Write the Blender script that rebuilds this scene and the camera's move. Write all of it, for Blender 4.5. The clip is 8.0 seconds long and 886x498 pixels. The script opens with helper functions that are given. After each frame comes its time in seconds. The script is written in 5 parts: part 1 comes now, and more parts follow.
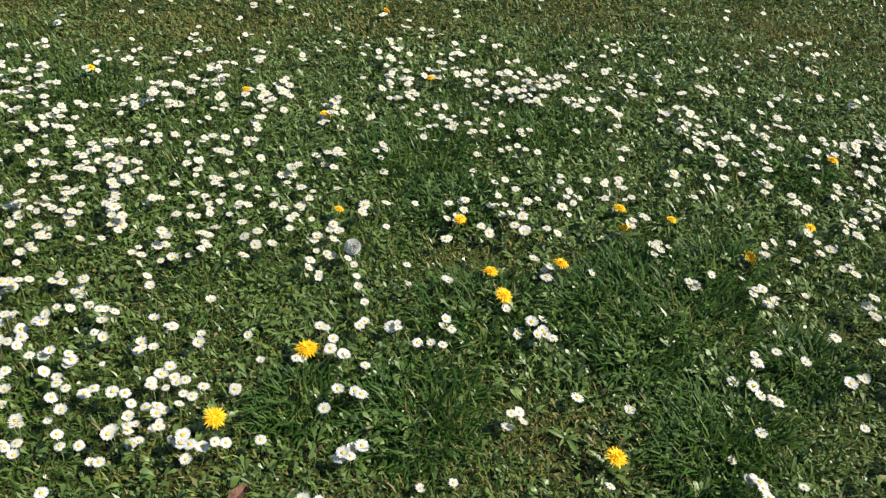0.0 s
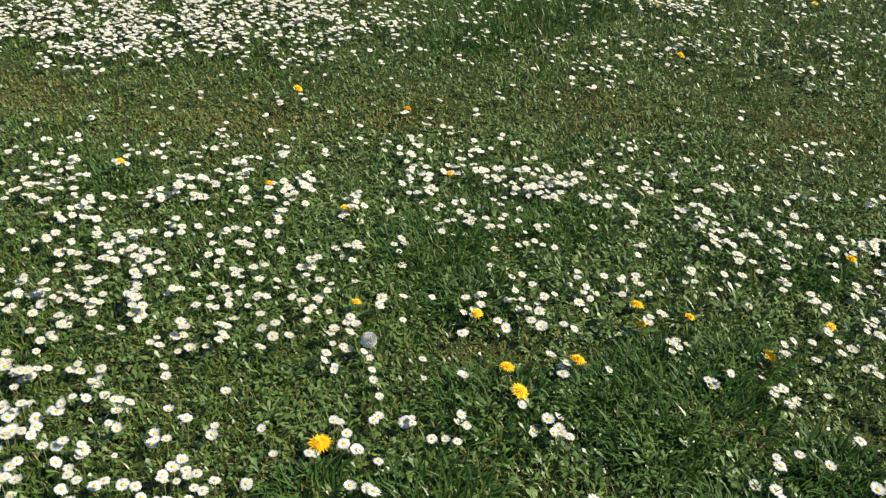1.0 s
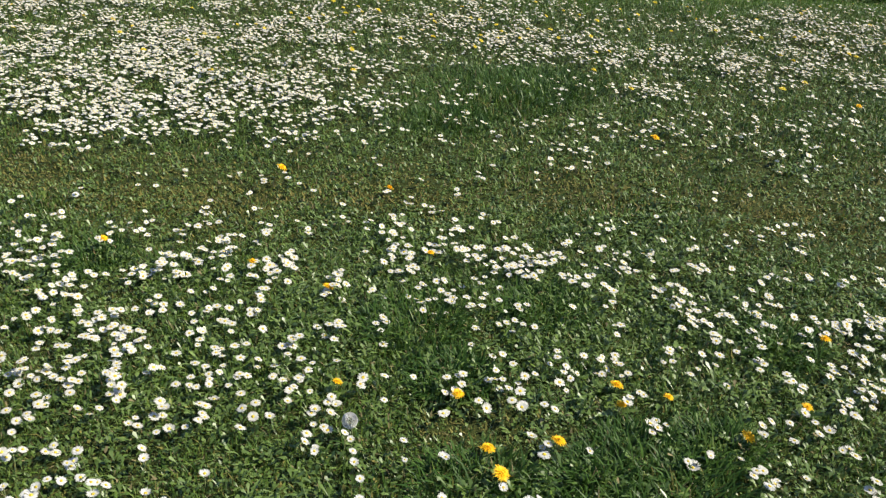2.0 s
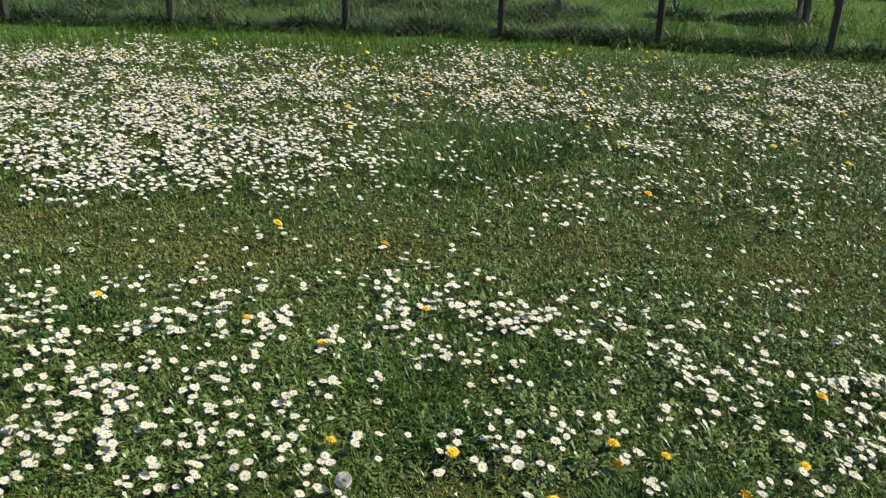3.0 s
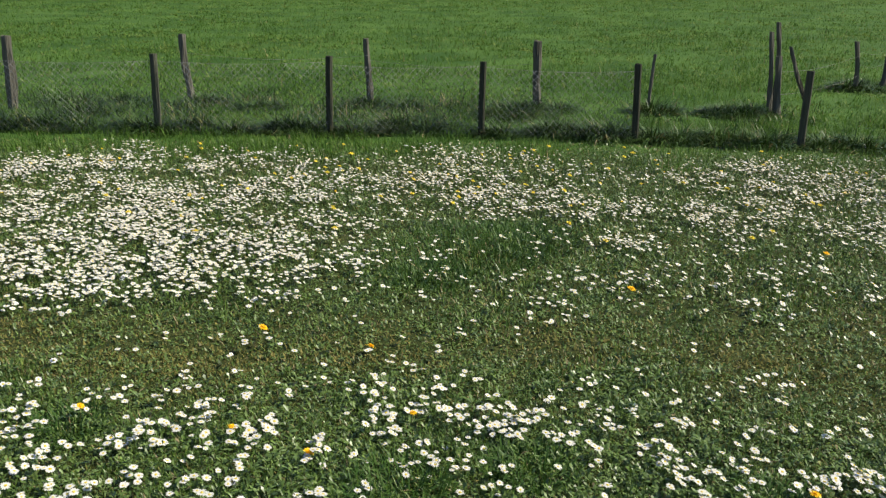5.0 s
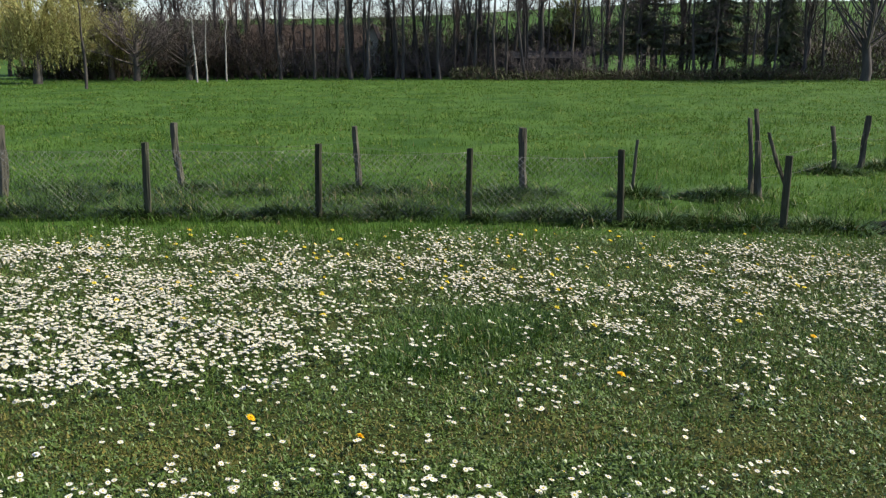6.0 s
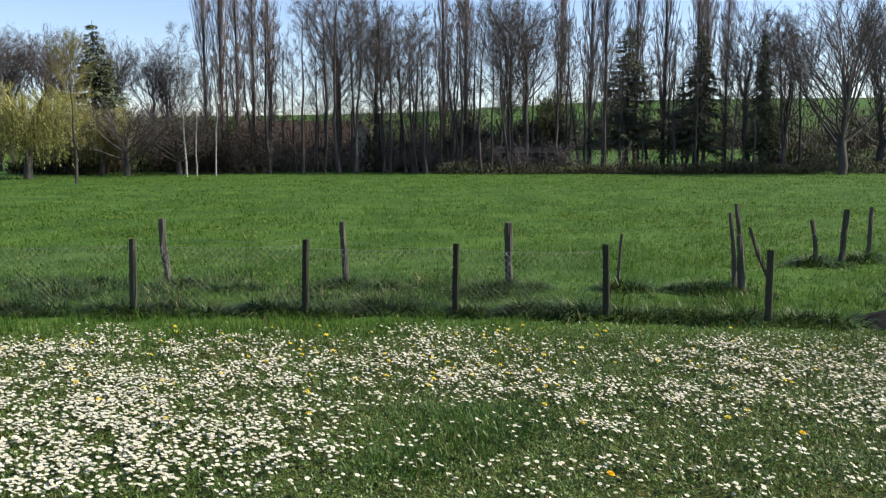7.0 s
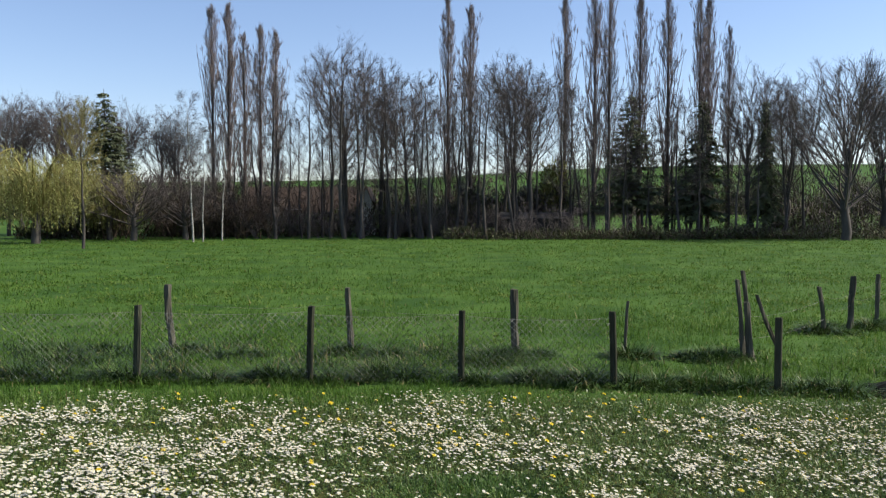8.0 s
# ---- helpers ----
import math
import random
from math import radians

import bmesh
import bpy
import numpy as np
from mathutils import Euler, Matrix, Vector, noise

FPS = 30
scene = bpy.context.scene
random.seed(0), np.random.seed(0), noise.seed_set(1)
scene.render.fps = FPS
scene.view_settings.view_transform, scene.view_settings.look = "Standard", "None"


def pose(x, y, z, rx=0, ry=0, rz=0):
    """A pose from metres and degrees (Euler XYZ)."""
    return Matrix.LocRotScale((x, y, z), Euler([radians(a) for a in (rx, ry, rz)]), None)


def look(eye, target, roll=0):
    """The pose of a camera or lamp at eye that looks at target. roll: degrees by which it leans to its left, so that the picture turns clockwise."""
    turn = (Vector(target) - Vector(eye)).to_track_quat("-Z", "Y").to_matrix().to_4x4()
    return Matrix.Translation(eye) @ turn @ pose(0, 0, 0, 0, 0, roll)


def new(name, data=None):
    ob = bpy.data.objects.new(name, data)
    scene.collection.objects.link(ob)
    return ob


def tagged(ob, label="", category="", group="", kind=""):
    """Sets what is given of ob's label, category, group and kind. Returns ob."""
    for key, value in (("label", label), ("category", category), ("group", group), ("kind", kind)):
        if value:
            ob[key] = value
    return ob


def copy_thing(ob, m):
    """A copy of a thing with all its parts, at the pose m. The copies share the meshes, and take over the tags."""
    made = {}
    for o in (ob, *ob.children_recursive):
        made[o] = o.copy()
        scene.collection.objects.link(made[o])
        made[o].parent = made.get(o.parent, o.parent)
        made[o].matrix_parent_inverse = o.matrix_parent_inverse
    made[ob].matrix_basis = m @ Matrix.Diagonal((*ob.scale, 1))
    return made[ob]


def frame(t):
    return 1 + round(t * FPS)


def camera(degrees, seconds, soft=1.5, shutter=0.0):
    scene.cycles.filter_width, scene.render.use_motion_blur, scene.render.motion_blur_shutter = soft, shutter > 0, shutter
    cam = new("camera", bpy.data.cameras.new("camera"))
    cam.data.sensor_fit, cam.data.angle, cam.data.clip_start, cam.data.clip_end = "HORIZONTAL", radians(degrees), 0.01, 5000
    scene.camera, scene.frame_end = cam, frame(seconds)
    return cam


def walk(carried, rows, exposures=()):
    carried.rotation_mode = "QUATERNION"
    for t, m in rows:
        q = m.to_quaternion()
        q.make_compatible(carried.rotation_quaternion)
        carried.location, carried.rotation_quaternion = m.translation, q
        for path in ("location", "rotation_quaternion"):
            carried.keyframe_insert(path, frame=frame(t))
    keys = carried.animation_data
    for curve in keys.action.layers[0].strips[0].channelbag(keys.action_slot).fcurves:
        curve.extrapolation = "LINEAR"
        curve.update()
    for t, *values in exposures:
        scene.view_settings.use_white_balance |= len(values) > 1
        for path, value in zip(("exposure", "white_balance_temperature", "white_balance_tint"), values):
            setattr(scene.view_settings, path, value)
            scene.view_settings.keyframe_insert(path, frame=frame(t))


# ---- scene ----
# ---- camera and its path ----
cam = camera(56.25, 8.0, soft=1.3)
PATH = [
    (0, (-0.002, 0.034, 1.328), (-0.329, 7.673, -5.118), 0.36),
    (0.5, (0.003, 0.030, 1.336), (-0.496, 8.025, -4.650), 0.12),
    (1, (0.006, 0.032, 1.340), (-0.602, 8.314, -4.232), -0.00),
    (1.5, (0.002, 0.024, 1.356), (-0.514, 8.548, -3.846), 0.24),
    (2, (0.002, 0.019, 1.372), (-0.398, 8.768, -3.455), 1.05),
    (2.2, (0.006, 0.018, 1.376), (-0.383, 8.849, -3.300), 1.12),
    (3.3, (-0.002, 0.017, 1.385), (-0.357, 9.112, -2.756), 1.21),
    (3.5, (-0.004, 0.010, 1.389), (-0.344, 9.137, -2.683), 0.93),
    (4, (0.001, 0.015, 1.396), (-0.301, 9.241, -2.450), 0.05),
    (4.5, (0.007, 0.019, 1.407), (-0.263, 9.348, -2.184), -0.02),
    (4.7, (0.007, 0.021, 1.411), (-0.258, 9.401, -2.046), 0.17),
    (5.8, (0.012, 0.003, 1.453), (-0.113, 9.687, -1.039), 0.01),
    (6, (0.006, 0.005, 1.452), (-0.093, 9.740, -0.833), 0.01),
    (6.5, (0.013, -0.010, 1.468), (-0.020, 9.838, -0.272), -0.06),
    (7, (0.011, -0.008, 1.482), (0.065, 9.920, 0.285), -0.07),
    (7.5, (0.009, 0.000, 1.491), (0.062, 9.970, 0.720), -0.14),
    (8, (-0.000, 0.000, 1.500), (0.000, 9.991, 1.081), 0.00),
]
walk(cam, [(t, look(eye, target, roll)) for t, eye, target, roll in PATH], [(0.0, 0.75), (2.0, 0.73), (3.5, 0.68), (4.5, 0.72), (6.0, 0.73), (6.5, 0.84), (7.0, 0.77), (7.5, 0.63), (8.0, 0.63)])

# ---- world, sun ----
SUN_TURN, SUN_UP = radians(3), radians(43)  # turn: from +x towards +y
world = bpy.data.worlds.new("world")
scene.world = world
world.use_nodes = True
wn = world.node_tree.nodes
sky = wn.new("ShaderNodeTexSky")
sky.sky_type, sky.sun_disc = "NISHITA", False
sky.sun_elevation, sky.sun_rotation = SUN_UP, radians(90) - SUN_TURN
sky.air_density, sky.dust_density, sky.ozone_density = 1.0, 0.35, 2.6
wn["Background"].inputs["Strength"].default_value = 0.102
haze = wn.new("ShaderNodeMixRGB")  # a spring sky a little milkier than the clear model
haze.blend_type = "MULTIPLY"
haze.inputs[0].default_value, haze.inputs[2].default_value = 1.0, (1.07, 1.02, 1.08, 1)
world.node_tree.links.new(sky.outputs[0], haze.inputs[1])
world.node_tree.links.new(haze.outputs[0], wn["Background"].inputs["Color"])
sun_data = bpy.data.lights.new("sun", "SUN")
sun_data.energy, sun_data.angle, sun_data.color = 5.0, radians(0.53), (1.0, 0.93, 0.79)
sun = new("sun", sun_data)
sun_from = Vector((math.cos(SUN_UP) * math.cos(SUN_TURN), math.cos(SUN_UP) * math.sin(SUN_TURN), math.sin(SUN_UP)))
sun.matrix_world = look(sun_from * 40, (0, 0, 0))

rng = np.random.default_rng(7)
TAU = 2 * math.pi
GROUND = -0.045  # the soil lies this far under the tops of the short sward

# ---- materials ----


def material(name, low, high, scale=8.0, rough=0.8, bump=0.0, fine=60.0, island=0.0, through_light=0.0, metal=0.0, stretch=(1, 1, 1), third=None, random_object=False, specular=0.3):
    """Two colours mixed by coarse and fine noise, with bump; island: share of the mix that differs from piece to piece."""
    m = bpy.data.materials.new(name)
    m.use_nodes = True
    nodes, links = m.node_tree.nodes, m.node_tree.links
    shader = nodes["Principled BSDF"]
    coords = nodes.new("ShaderNodeTexCoord")
    mapping = nodes.new("ShaderNodeMapping")
    mapping.inputs["Scale"].default_value = stretch
    links.new(coords.outputs["Object"], mapping.inputs["Vector"])
    coarse, grain = nodes.new("ShaderNodeTexNoise"), nodes.new("ShaderNodeTexNoise")
    coarse.inputs["Scale"].default_value, grain.inputs["Scale"].default_value = scale, fine
    coarse.inputs["Detail"].default_value, grain.inputs["Detail"].default_value = 4, 3
    for n in (coarse, grain):
        links.new(mapping.outputs[0], n.inputs["Vector"])
    add = nodes.new("ShaderNodeMath")
    add.operation = "MULTIPLY_ADD"
    links.new(grain.outputs["Fac"], add.inputs[0])
    add.inputs[1].default_value = 0.8
    wide = nodes.new("ShaderNodeMath")
    wide.operation = "MULTIPLY_ADD"
    links.new(coarse.outputs["Fac"], wide.inputs[0])
    wide.inputs[1].default_value, wide.inputs[2].default_value = 1.7, -0.35
    links.new(wide.outputs[0], add.inputs[2])
    value = add.outputs[0]
    if island:
        if random_object:
            source = nodes.new("ShaderNodeObjectInfo").outputs["Random"]
        else:
            source = nodes.new("ShaderNodeNewGeometry").outputs["Random Per Island"]
        mul = nodes.new("ShaderNodeMath")
        mul.operation = "MULTIPLY_ADD"
        links.new(source, mul.inputs[0])
        mul.inputs[1].default_value = island
        links.new(value, mul.inputs[2])
        value = mul.outputs[0]
    span = nodes.new("ShaderNodeMapRange")
    span.inputs["From Min"].default_value = 0.55 + 0.1 * island
    span.inputs["From Max"].default_value = 1.25 + 0.9 * island
    links.new(value, span.inputs["Value"])
    ramp = nodes.new("ShaderNodeValToRGB")
    ramp.color_ramp.elements[0].color, ramp.color_ramp.elements[1].color = (*low, 1), (*high, 1)
    if third:
        ramp.color_ramp.elements[1].position = 0.72
        ramp.color_ramp.elements.new(1.0).color = (*third, 1)
    links.new(span.outputs[0], ramp.inputs[0])
    links.new(ramp.outputs[0], shader.inputs["Base Color"])
    shader.inputs["Roughness"].default_value = rough
    shader.inputs["Metallic"].default_value = metal
    shader.inputs["Specular IOR Level"].default_value = specular
    if bump:
        b = nodes.new("ShaderNodeBump")
        b.inputs["Strength"].default_value = bump
        b.inputs["Distance"].default_value = 0.02
        links.new(grain.outputs["Fac"], b.inputs["Height"])
        links.new(b.outputs[0], shader.inputs["Normal"])
    if through_light:
        glow = nodes.new("ShaderNodeBsdfTranslucent")
        links.new(ramp.outputs[0], glow.inputs["Color"])
        mix = nodes.new("ShaderNodeMixShader")
        mix.inputs[0].default_value = through_light
        links.new(shader.outputs[0], mix.inputs[1])
        links.new(glow.outputs[0], mix.inputs[2])
        links.new(mix.outputs[0], nodes["Material Output"].inputs["Surface"])
    return m


LAWN = material("lawn_blade", (0.041, 0.078, 0.010), (0.118, 0.187, 0.028), 2.2, 0.38, island=0.9, through_light=0.22, third=(0.244, 0.249, 0.068), specular=0.5)
# the pale third tone of the herb leaves paints in glints of light
HERB = material("herb_leaf", (0.038, 0.070, 0.012), (0.112, 0.172, 0.034), 5, 0.42, island=0.9, through_light=0.15, specular=0.5, third=(0.173, 0.228, 0.077))
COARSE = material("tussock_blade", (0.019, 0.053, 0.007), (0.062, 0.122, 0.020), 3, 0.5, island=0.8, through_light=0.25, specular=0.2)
STRAW = material("straw_blade", (0.10, 0.088, 0.036), (0.27, 0.22, 0.105), 3, 0.7, island=0.8, through_light=0.2)
MEADOW = material("meadow_blade", (0.027, 0.069, 0.009), (0.085, 0.160, 0.022), 1.6, 0.55, fine=6.0, island=0.9, through_light=0.35, specular=0.12, third=(0.155, 0.222, 0.055))
# fence grass: self-shadow between the blades is put into its dark low colour
SHADED_GRASS = material("shaded_uncut_blade", (0.009, 0.024, 0.004), (0.078, 0.135, 0.030), 2.5, 0.45, island=0.9, through_light=0.08, specular=0.12)
TUFT = material("pale_tuft_blade", (0.075, 0.125, 0.018), (0.17, 0.22, 0.05), 1.5, 0.6, fine=6.0, island=0.8, through_light=0.3, specular=0.15)
MOSS = material("moss_tuft", (0.085, 0.088, 0.017), (0.20, 0.175, 0.048), 6, 0.9, island=0.8, through_light=0.15)
PETAL = material("daisy_petal", (0.46, 0.455, 0.41), (0.58, 0.575, 0.53), 30, 0.6, through_light=0.15, fine=300)
PETAL_MANY = material("daisy_petals_many", (0.425, 0.412, 0.355), (0.610, 0.598, 0.535), 1.0, 0.6, fine=200, island=0.8, through_light=0.15)
DISC = material("daisy_disc", (0.40, 0.29, 0.015), (0.64, 0.50, 0.05), 200, 0.8, bump=0.4, fine=900)
GOLD = material("dandelion_floret", (0.76, 0.40, 0.003), (0.90, 0.58, 0.008), 40, 0.7, island=0.5, through_light=0.15)
LEMON = material("pale_dandelion_floret", (0.66, 0.50, 0.02), (0.80, 0.66, 0.07), 40, 0.7, island=0.5, through_light=0.15)
STEM = material("flower_stem", (0.10, 0.12, 0.045), (0.20, 0.22, 0.08), 30, 0.6, island=0.3)
CLOCK = material("seed_down", (0.55, 0.54, 0.50), (0.8, 0.8, 0.77), 60, 0.9, through_light=0.4)
POST = material("weathered_post", (0.019, 0.020, 0.013), (0.076, 0.078, 0.054), 6, 0.9, bump=0.8, fine=70, stretch=(1, 1, 0.12), island=0.35, random_object=True, specular=0.08)
SPLIT = material("split_stake", (0.026, 0.025, 0.019), (0.135, 0.126, 0.096), 8, 0.9, bump=0.9, fine=60, stretch=(1, 1, 0.1), island=0.3, random_object=True, specular=0.08)
WIRE = material("galvanised_wire", (0.08, 0.08, 0.074), (0.26, 0.255, 0.24), 9, 0.85, specular=0.2)
BARK = material("grey_bark", (0.034, 0.029, 0.027), (0.092, 0.082, 0.074), 3, 0.9, bump=0.6, fine=18, stretch=(1, 1, 0.3), island=0.4, random_object=True)
TWIG = material("twig_bark", (0.050, 0.041, 0.038), (0.122, 0.102, 0.096), 2, 0.85, fine=9, island=0.4)
POPLAR_TWIG = material("poplar_twig", (0.115, 0.090, 0.084), (0.235, 0.190, 0.178), 1, 0.85, fine=9, island=0.4)
BUD = material("opening_bud_twig", (0.10, 0.085, 0.03), (0.26, 0.22, 0.07), 2, 0.8, fine=9, island=0.5)
BROWN_TWIG = material("brown_twig", (0.032, 0.023, 0.017), (0.080, 0.056, 0.041), 1, 0.85, fine=7, island=0.5)
BIRCH = material("birch_bark", (0.08, 0.075, 0.068), (0.46, 0.44, 0.41), 5, 0.7, fine=25, stretch=(1, 1, 2.2))
NEEDLE = material("spruce_needle", (0.058, 0.074, 0.042), (0.152, 0.173, 0.093), 1.5, 0.8, fine=12, island=0.6, through_light=0.2)
WILLOW_LEAF = material("willow_leaf", (0.22, 0.23, 0.065), (0.42, 0.42, 0.16), 0.9, 0.6, fine=10, island=0.6, through_light=0.35)
BUSH_LEAF = material("bush_leaf", (0.045, 0.055, 0.024), (0.115, 0.13, 0.055), 1.2, 0.7, fine=10, island=0.7, through_light=0.2)
ROOF = material("clay_roof_tile", (0.030, 0.020, 0.015), (0.064, 0.042, 0.030), 1.2, 0.85, bump=0.4, fine=9, island=0.4)
WALL = material("rendered_wall", (0.16, 0.14, 0.12), (0.30, 0.27, 0.23), 0.8, 0.9, bump=0.2, fine=12)
WHITE_WALL = material("white_render", (0.55, 0.54, 0.50), (0.78, 0.77, 0.73), 0.9, 0.85, bump=0.1, fine=14)
SHED = material("tarred_board", (0.018, 0.018, 0.020), (0.05, 0.05, 0.052), 1.5, 0.8, bump=0.4, fine=14, island=0.4)
GLASS_DARK = material("window_glass", (0.02, 0.022, 0.025), (0.04, 0.043, 0.047), 2, 0.1, specular=0.5)
SHEET = material("dark_sheet", (0.006, 0.007, 0.006), (0.020, 0.021, 0.018), 4, 0.95, bump=0.3, fine=30, specular=0.05)


def ground_material():
    """Soil, moss and thatch under the lawn; short green cover further out."""
    m = bpy.data.materials.new("meadow_ground")
    m.use_nodes = True
    nodes, links = m.node_tree.nodes, m.node_tree.links
    shader = nodes["Principled BSDF"]
    coords = nodes.new("ShaderNodeTexCoord")

    def noise_ramp(scale, colours, detail=6):
        n, r = nodes.new("ShaderNodeTexNoise"), nodes.new("ShaderNodeValToRGB")
        n.inputs["Scale"].default_value, n.inputs["Detail"].default_value = scale, detail
        links.new(coords.outputs["Object"], n.inputs["Vector"])
        links.new(n.outputs["Fac"], r.inputs[0])
        r.color_ramp.elements[0].position, r.color_ramp.elements[1].position = 0.36, 0.66
        r.color_ramp.elements[0].color, r.color_ramp.elements[1].color = (*colours[0], 1), (*colours[1], 1)
        return n, r

    _, soil = noise_ramp(9, ((0.016, 0.025, 0.006), (0.050, 0.056, 0.016)))
    grain, moss = noise_ramp(120, ((0.014, 0.022, 0.005), (0.062, 0.074, 0.018)))
    _, field = noise_ramp(0.6, ((0.026, 0.064, 0.010), (0.060, 0.114, 0.020)), 9)
    near = nodes.new("ShaderNodeMixRGB")
    near.inputs[0].default_value = 0.5
    links.new(soil.outputs[0], near.inputs[1])
    links.new(moss.outputs[0], near.inputs[2])
    split = nodes.new("ShaderNodeSeparateXYZ")
    links.new(coords.outputs["Object"], split.inputs[0])
    away = nodes.new("ShaderNodeMapRange")
    away.inputs["From Min"].default_value, away.inputs["From Max"].default_value = 6.3, 7.1
    links.new(split.outputs["Y"], away.inputs["Value"])
    mix = nodes.new("ShaderNodeMixRGB")
    links.new(away.outputs[0], mix.inputs[0])
    links.new(near.outputs[0], mix.inputs[1])
    links.new(field.outputs[0], mix.inputs[2])
    links.new(mix.outputs[0], shader.inputs["Base Color"])
    shader.inputs["Roughness"].default_value = 0.95
    shader.inputs["Specular IOR Level"].default_value = 0.1
    bump = nodes.new("ShaderNodeBump")
    bump.inputs["Strength"].default_value, bump.inputs["Distance"].default_value = 0.7, 0.01
    links.new(grain.outputs["Fac"], bump.inputs["Height"])
    links.new(bump.outputs[0], shader.inputs["Normal"])
    return m


# ---- helpers of the scene ----


def smooth(v, a, b):
    u = np.clip((v - a) / (b - a), 0, 1)
    return u * u * (3 - 2 * u)


def lattice(x, y, seed=0):
    """Smooth value noise in 0..1."""
    xi, yi = np.floor(x), np.floor(y)
    fx, fy = x - xi, y - yi
    fx, fy = fx * fx * (3 - 2 * fx), fy * fy * (3 - 2 * fy)

    def corner(a, b):
        v = np.sin(a * 127.1 + b * 311.7 + seed * 74.7) * 43758.5453
        return v - np.floor(v)

    return (corner(xi, yi) * (1 - fx) + corner(xi + 1, yi) * fx) * (1 - fy) + (corner(xi, yi + 1) * (1 - fx) + corner(xi + 1, yi + 1) * fx) * fy


def height(x, y):
    """The land: a level lawn and meadow, then a hillside behind the trees."""
    x, y = np.asarray(x, float), np.asarray(y, float)
    bumps = 0.022 * (lattice(x * 2.3, y * 2.3, 1) - 0.5) + 0.05 * (lattice(x * 0.4, y * 0.4, 2) - 0.5) * smooth(y, 8, 16)
    hill = 17.0 * smooth(y, 52, 300) * (1 + 0.12 * np.sin(x * 0.006 + 0.4)) * (0.86 + 0.12 * np.tanh((x - 20) / 40))
    return GROUND + bumps + hill


def mesh_from(name, verts, tris, mats, index=None, flat=True):
    """A mesh out of numpy arrays of corners and triangles."""
    me = bpy.data.meshes.new(name)
    verts, tris = np.asarray(verts, np.float32), np.asarray(tris, np.int32)
    me.vertices.add(len(verts))
    me.vertices.foreach_set("co", verts.ravel())
    me.loops.add(tris.size)
    me.loops.foreach_set("vertex_index", tris.ravel())
    me.polygons.add(len(tris))
    me.polygons.foreach_set("loop_start", np.arange(0, tris.size, 3, dtype=np.int32))
    me.polygons.foreach_set("loop_total", np.full(len(tris), 3, np.int32))
    for m in mats:
        me.materials.append(m)
    if index is not None:
        me.polygons.foreach_set("material_index", np.asarray(index, np.int32))
    if not flat:
        me.polygons.foreach_set("use_smooth", np.ones(len(tris), bool))
    me.update(calc_edges=True)
    me.validate()
    return me


def part(name, bm, mat, parent, label=""):
    """One mesh object out of a bmesh, under a thing or a part."""
    me = bpy.data.meshes.new(name)
    bm.to_mesh(me)
    bm.free()
    me.materials.append(mat)
    ob = new(name, me)
    ob.parent = parent
    if label:
        tagged(ob, label)
    return ob


def put(name, me, parent=None, label=""):
    ob = new(name, me)
    ob.parent = parent
    if label:
        tagged(ob, label)
    return ob


def blades(x, y, z, length, width, azimuth, lean, curl, shape="leaf"):
    """Bent blades: base, two shoulders and a tip ('leaf', 2 triangles), a strip of five corners ('strip', 3) or one triangle ('spike')."""
    n = len(x)
    base = np.stack([x, y, z], 1)
    flat = np.stack([np.cos(azimuth), np.sin(azimuth), np.zeros(n)], 1)
    side = np.stack([-np.sin(azimuth), np.cos(azimuth), np.zeros(n)], 1)

    def along(s):
        a = lean + curl * s
        return base + (length * s)[:, None] * (flat * np.sin(a)[:, None] + np.array([0, 0, 1.0]) * np.cos(a)[:, None])

    one, half = np.ones(n), side * (width / 2)[:, None]
    if shape == "leaf":
        mid = along(0.55 * one)
        v = np.stack([base, mid + half, along(one), mid - half], 1)
        t = np.array([[0, 1, 3], [1, 2, 3]])
    elif shape == "strip":
        mid = along(0.5 * one)
        v = np.stack([base - half * 0.8, base + half * 0.8, mid - half, mid + half, along(one)], 1)
        t = np.array([[0, 1, 3], [0, 3, 2], [2, 3, 4]])
    elif shape == "spoon":
        mid, far = along(0.45 * one), along(0.8 * one)
        v = np.stack([base, mid - half * 0.45, mid + half * 0.45, far - half, far + half, along(one)], 1)
        t = np.array([[0, 2, 1], [1, 2, 4], [1, 4, 3], [3, 4, 5]])
    else:
        v = np.stack([base - half, base + half, along(one)], 1)
        t = np.array([[0, 1, 2]])
    k = v.shape[1]
    return v.reshape(-1, 3), (t[None] + (np.arange(n) * k)[:, None, None]).reshape(-1, 3)


def join(pieces):
    verts, tris, count = [], [], 0
    for v, t in pieces:
        verts.append(v)
        tris.append(np.asarray(t) + count)
        count += len(v)
    return np.concatenate(verts), np.concatenate(tris)


def wedge(n, near, far, spread=0.6, margin=0.35, power=1.0):
    """n random places in the stretch of ground from near to far; power under 1 crowds them towards the near end."""
    u = rng.random(n)
    e = 1.0 + power
    y = (near**e + u * (far**e - near**e)) ** (1 / e)
    x = (rng.random(n) * 2 - 1) * (spread * y + margin)
    return x, y


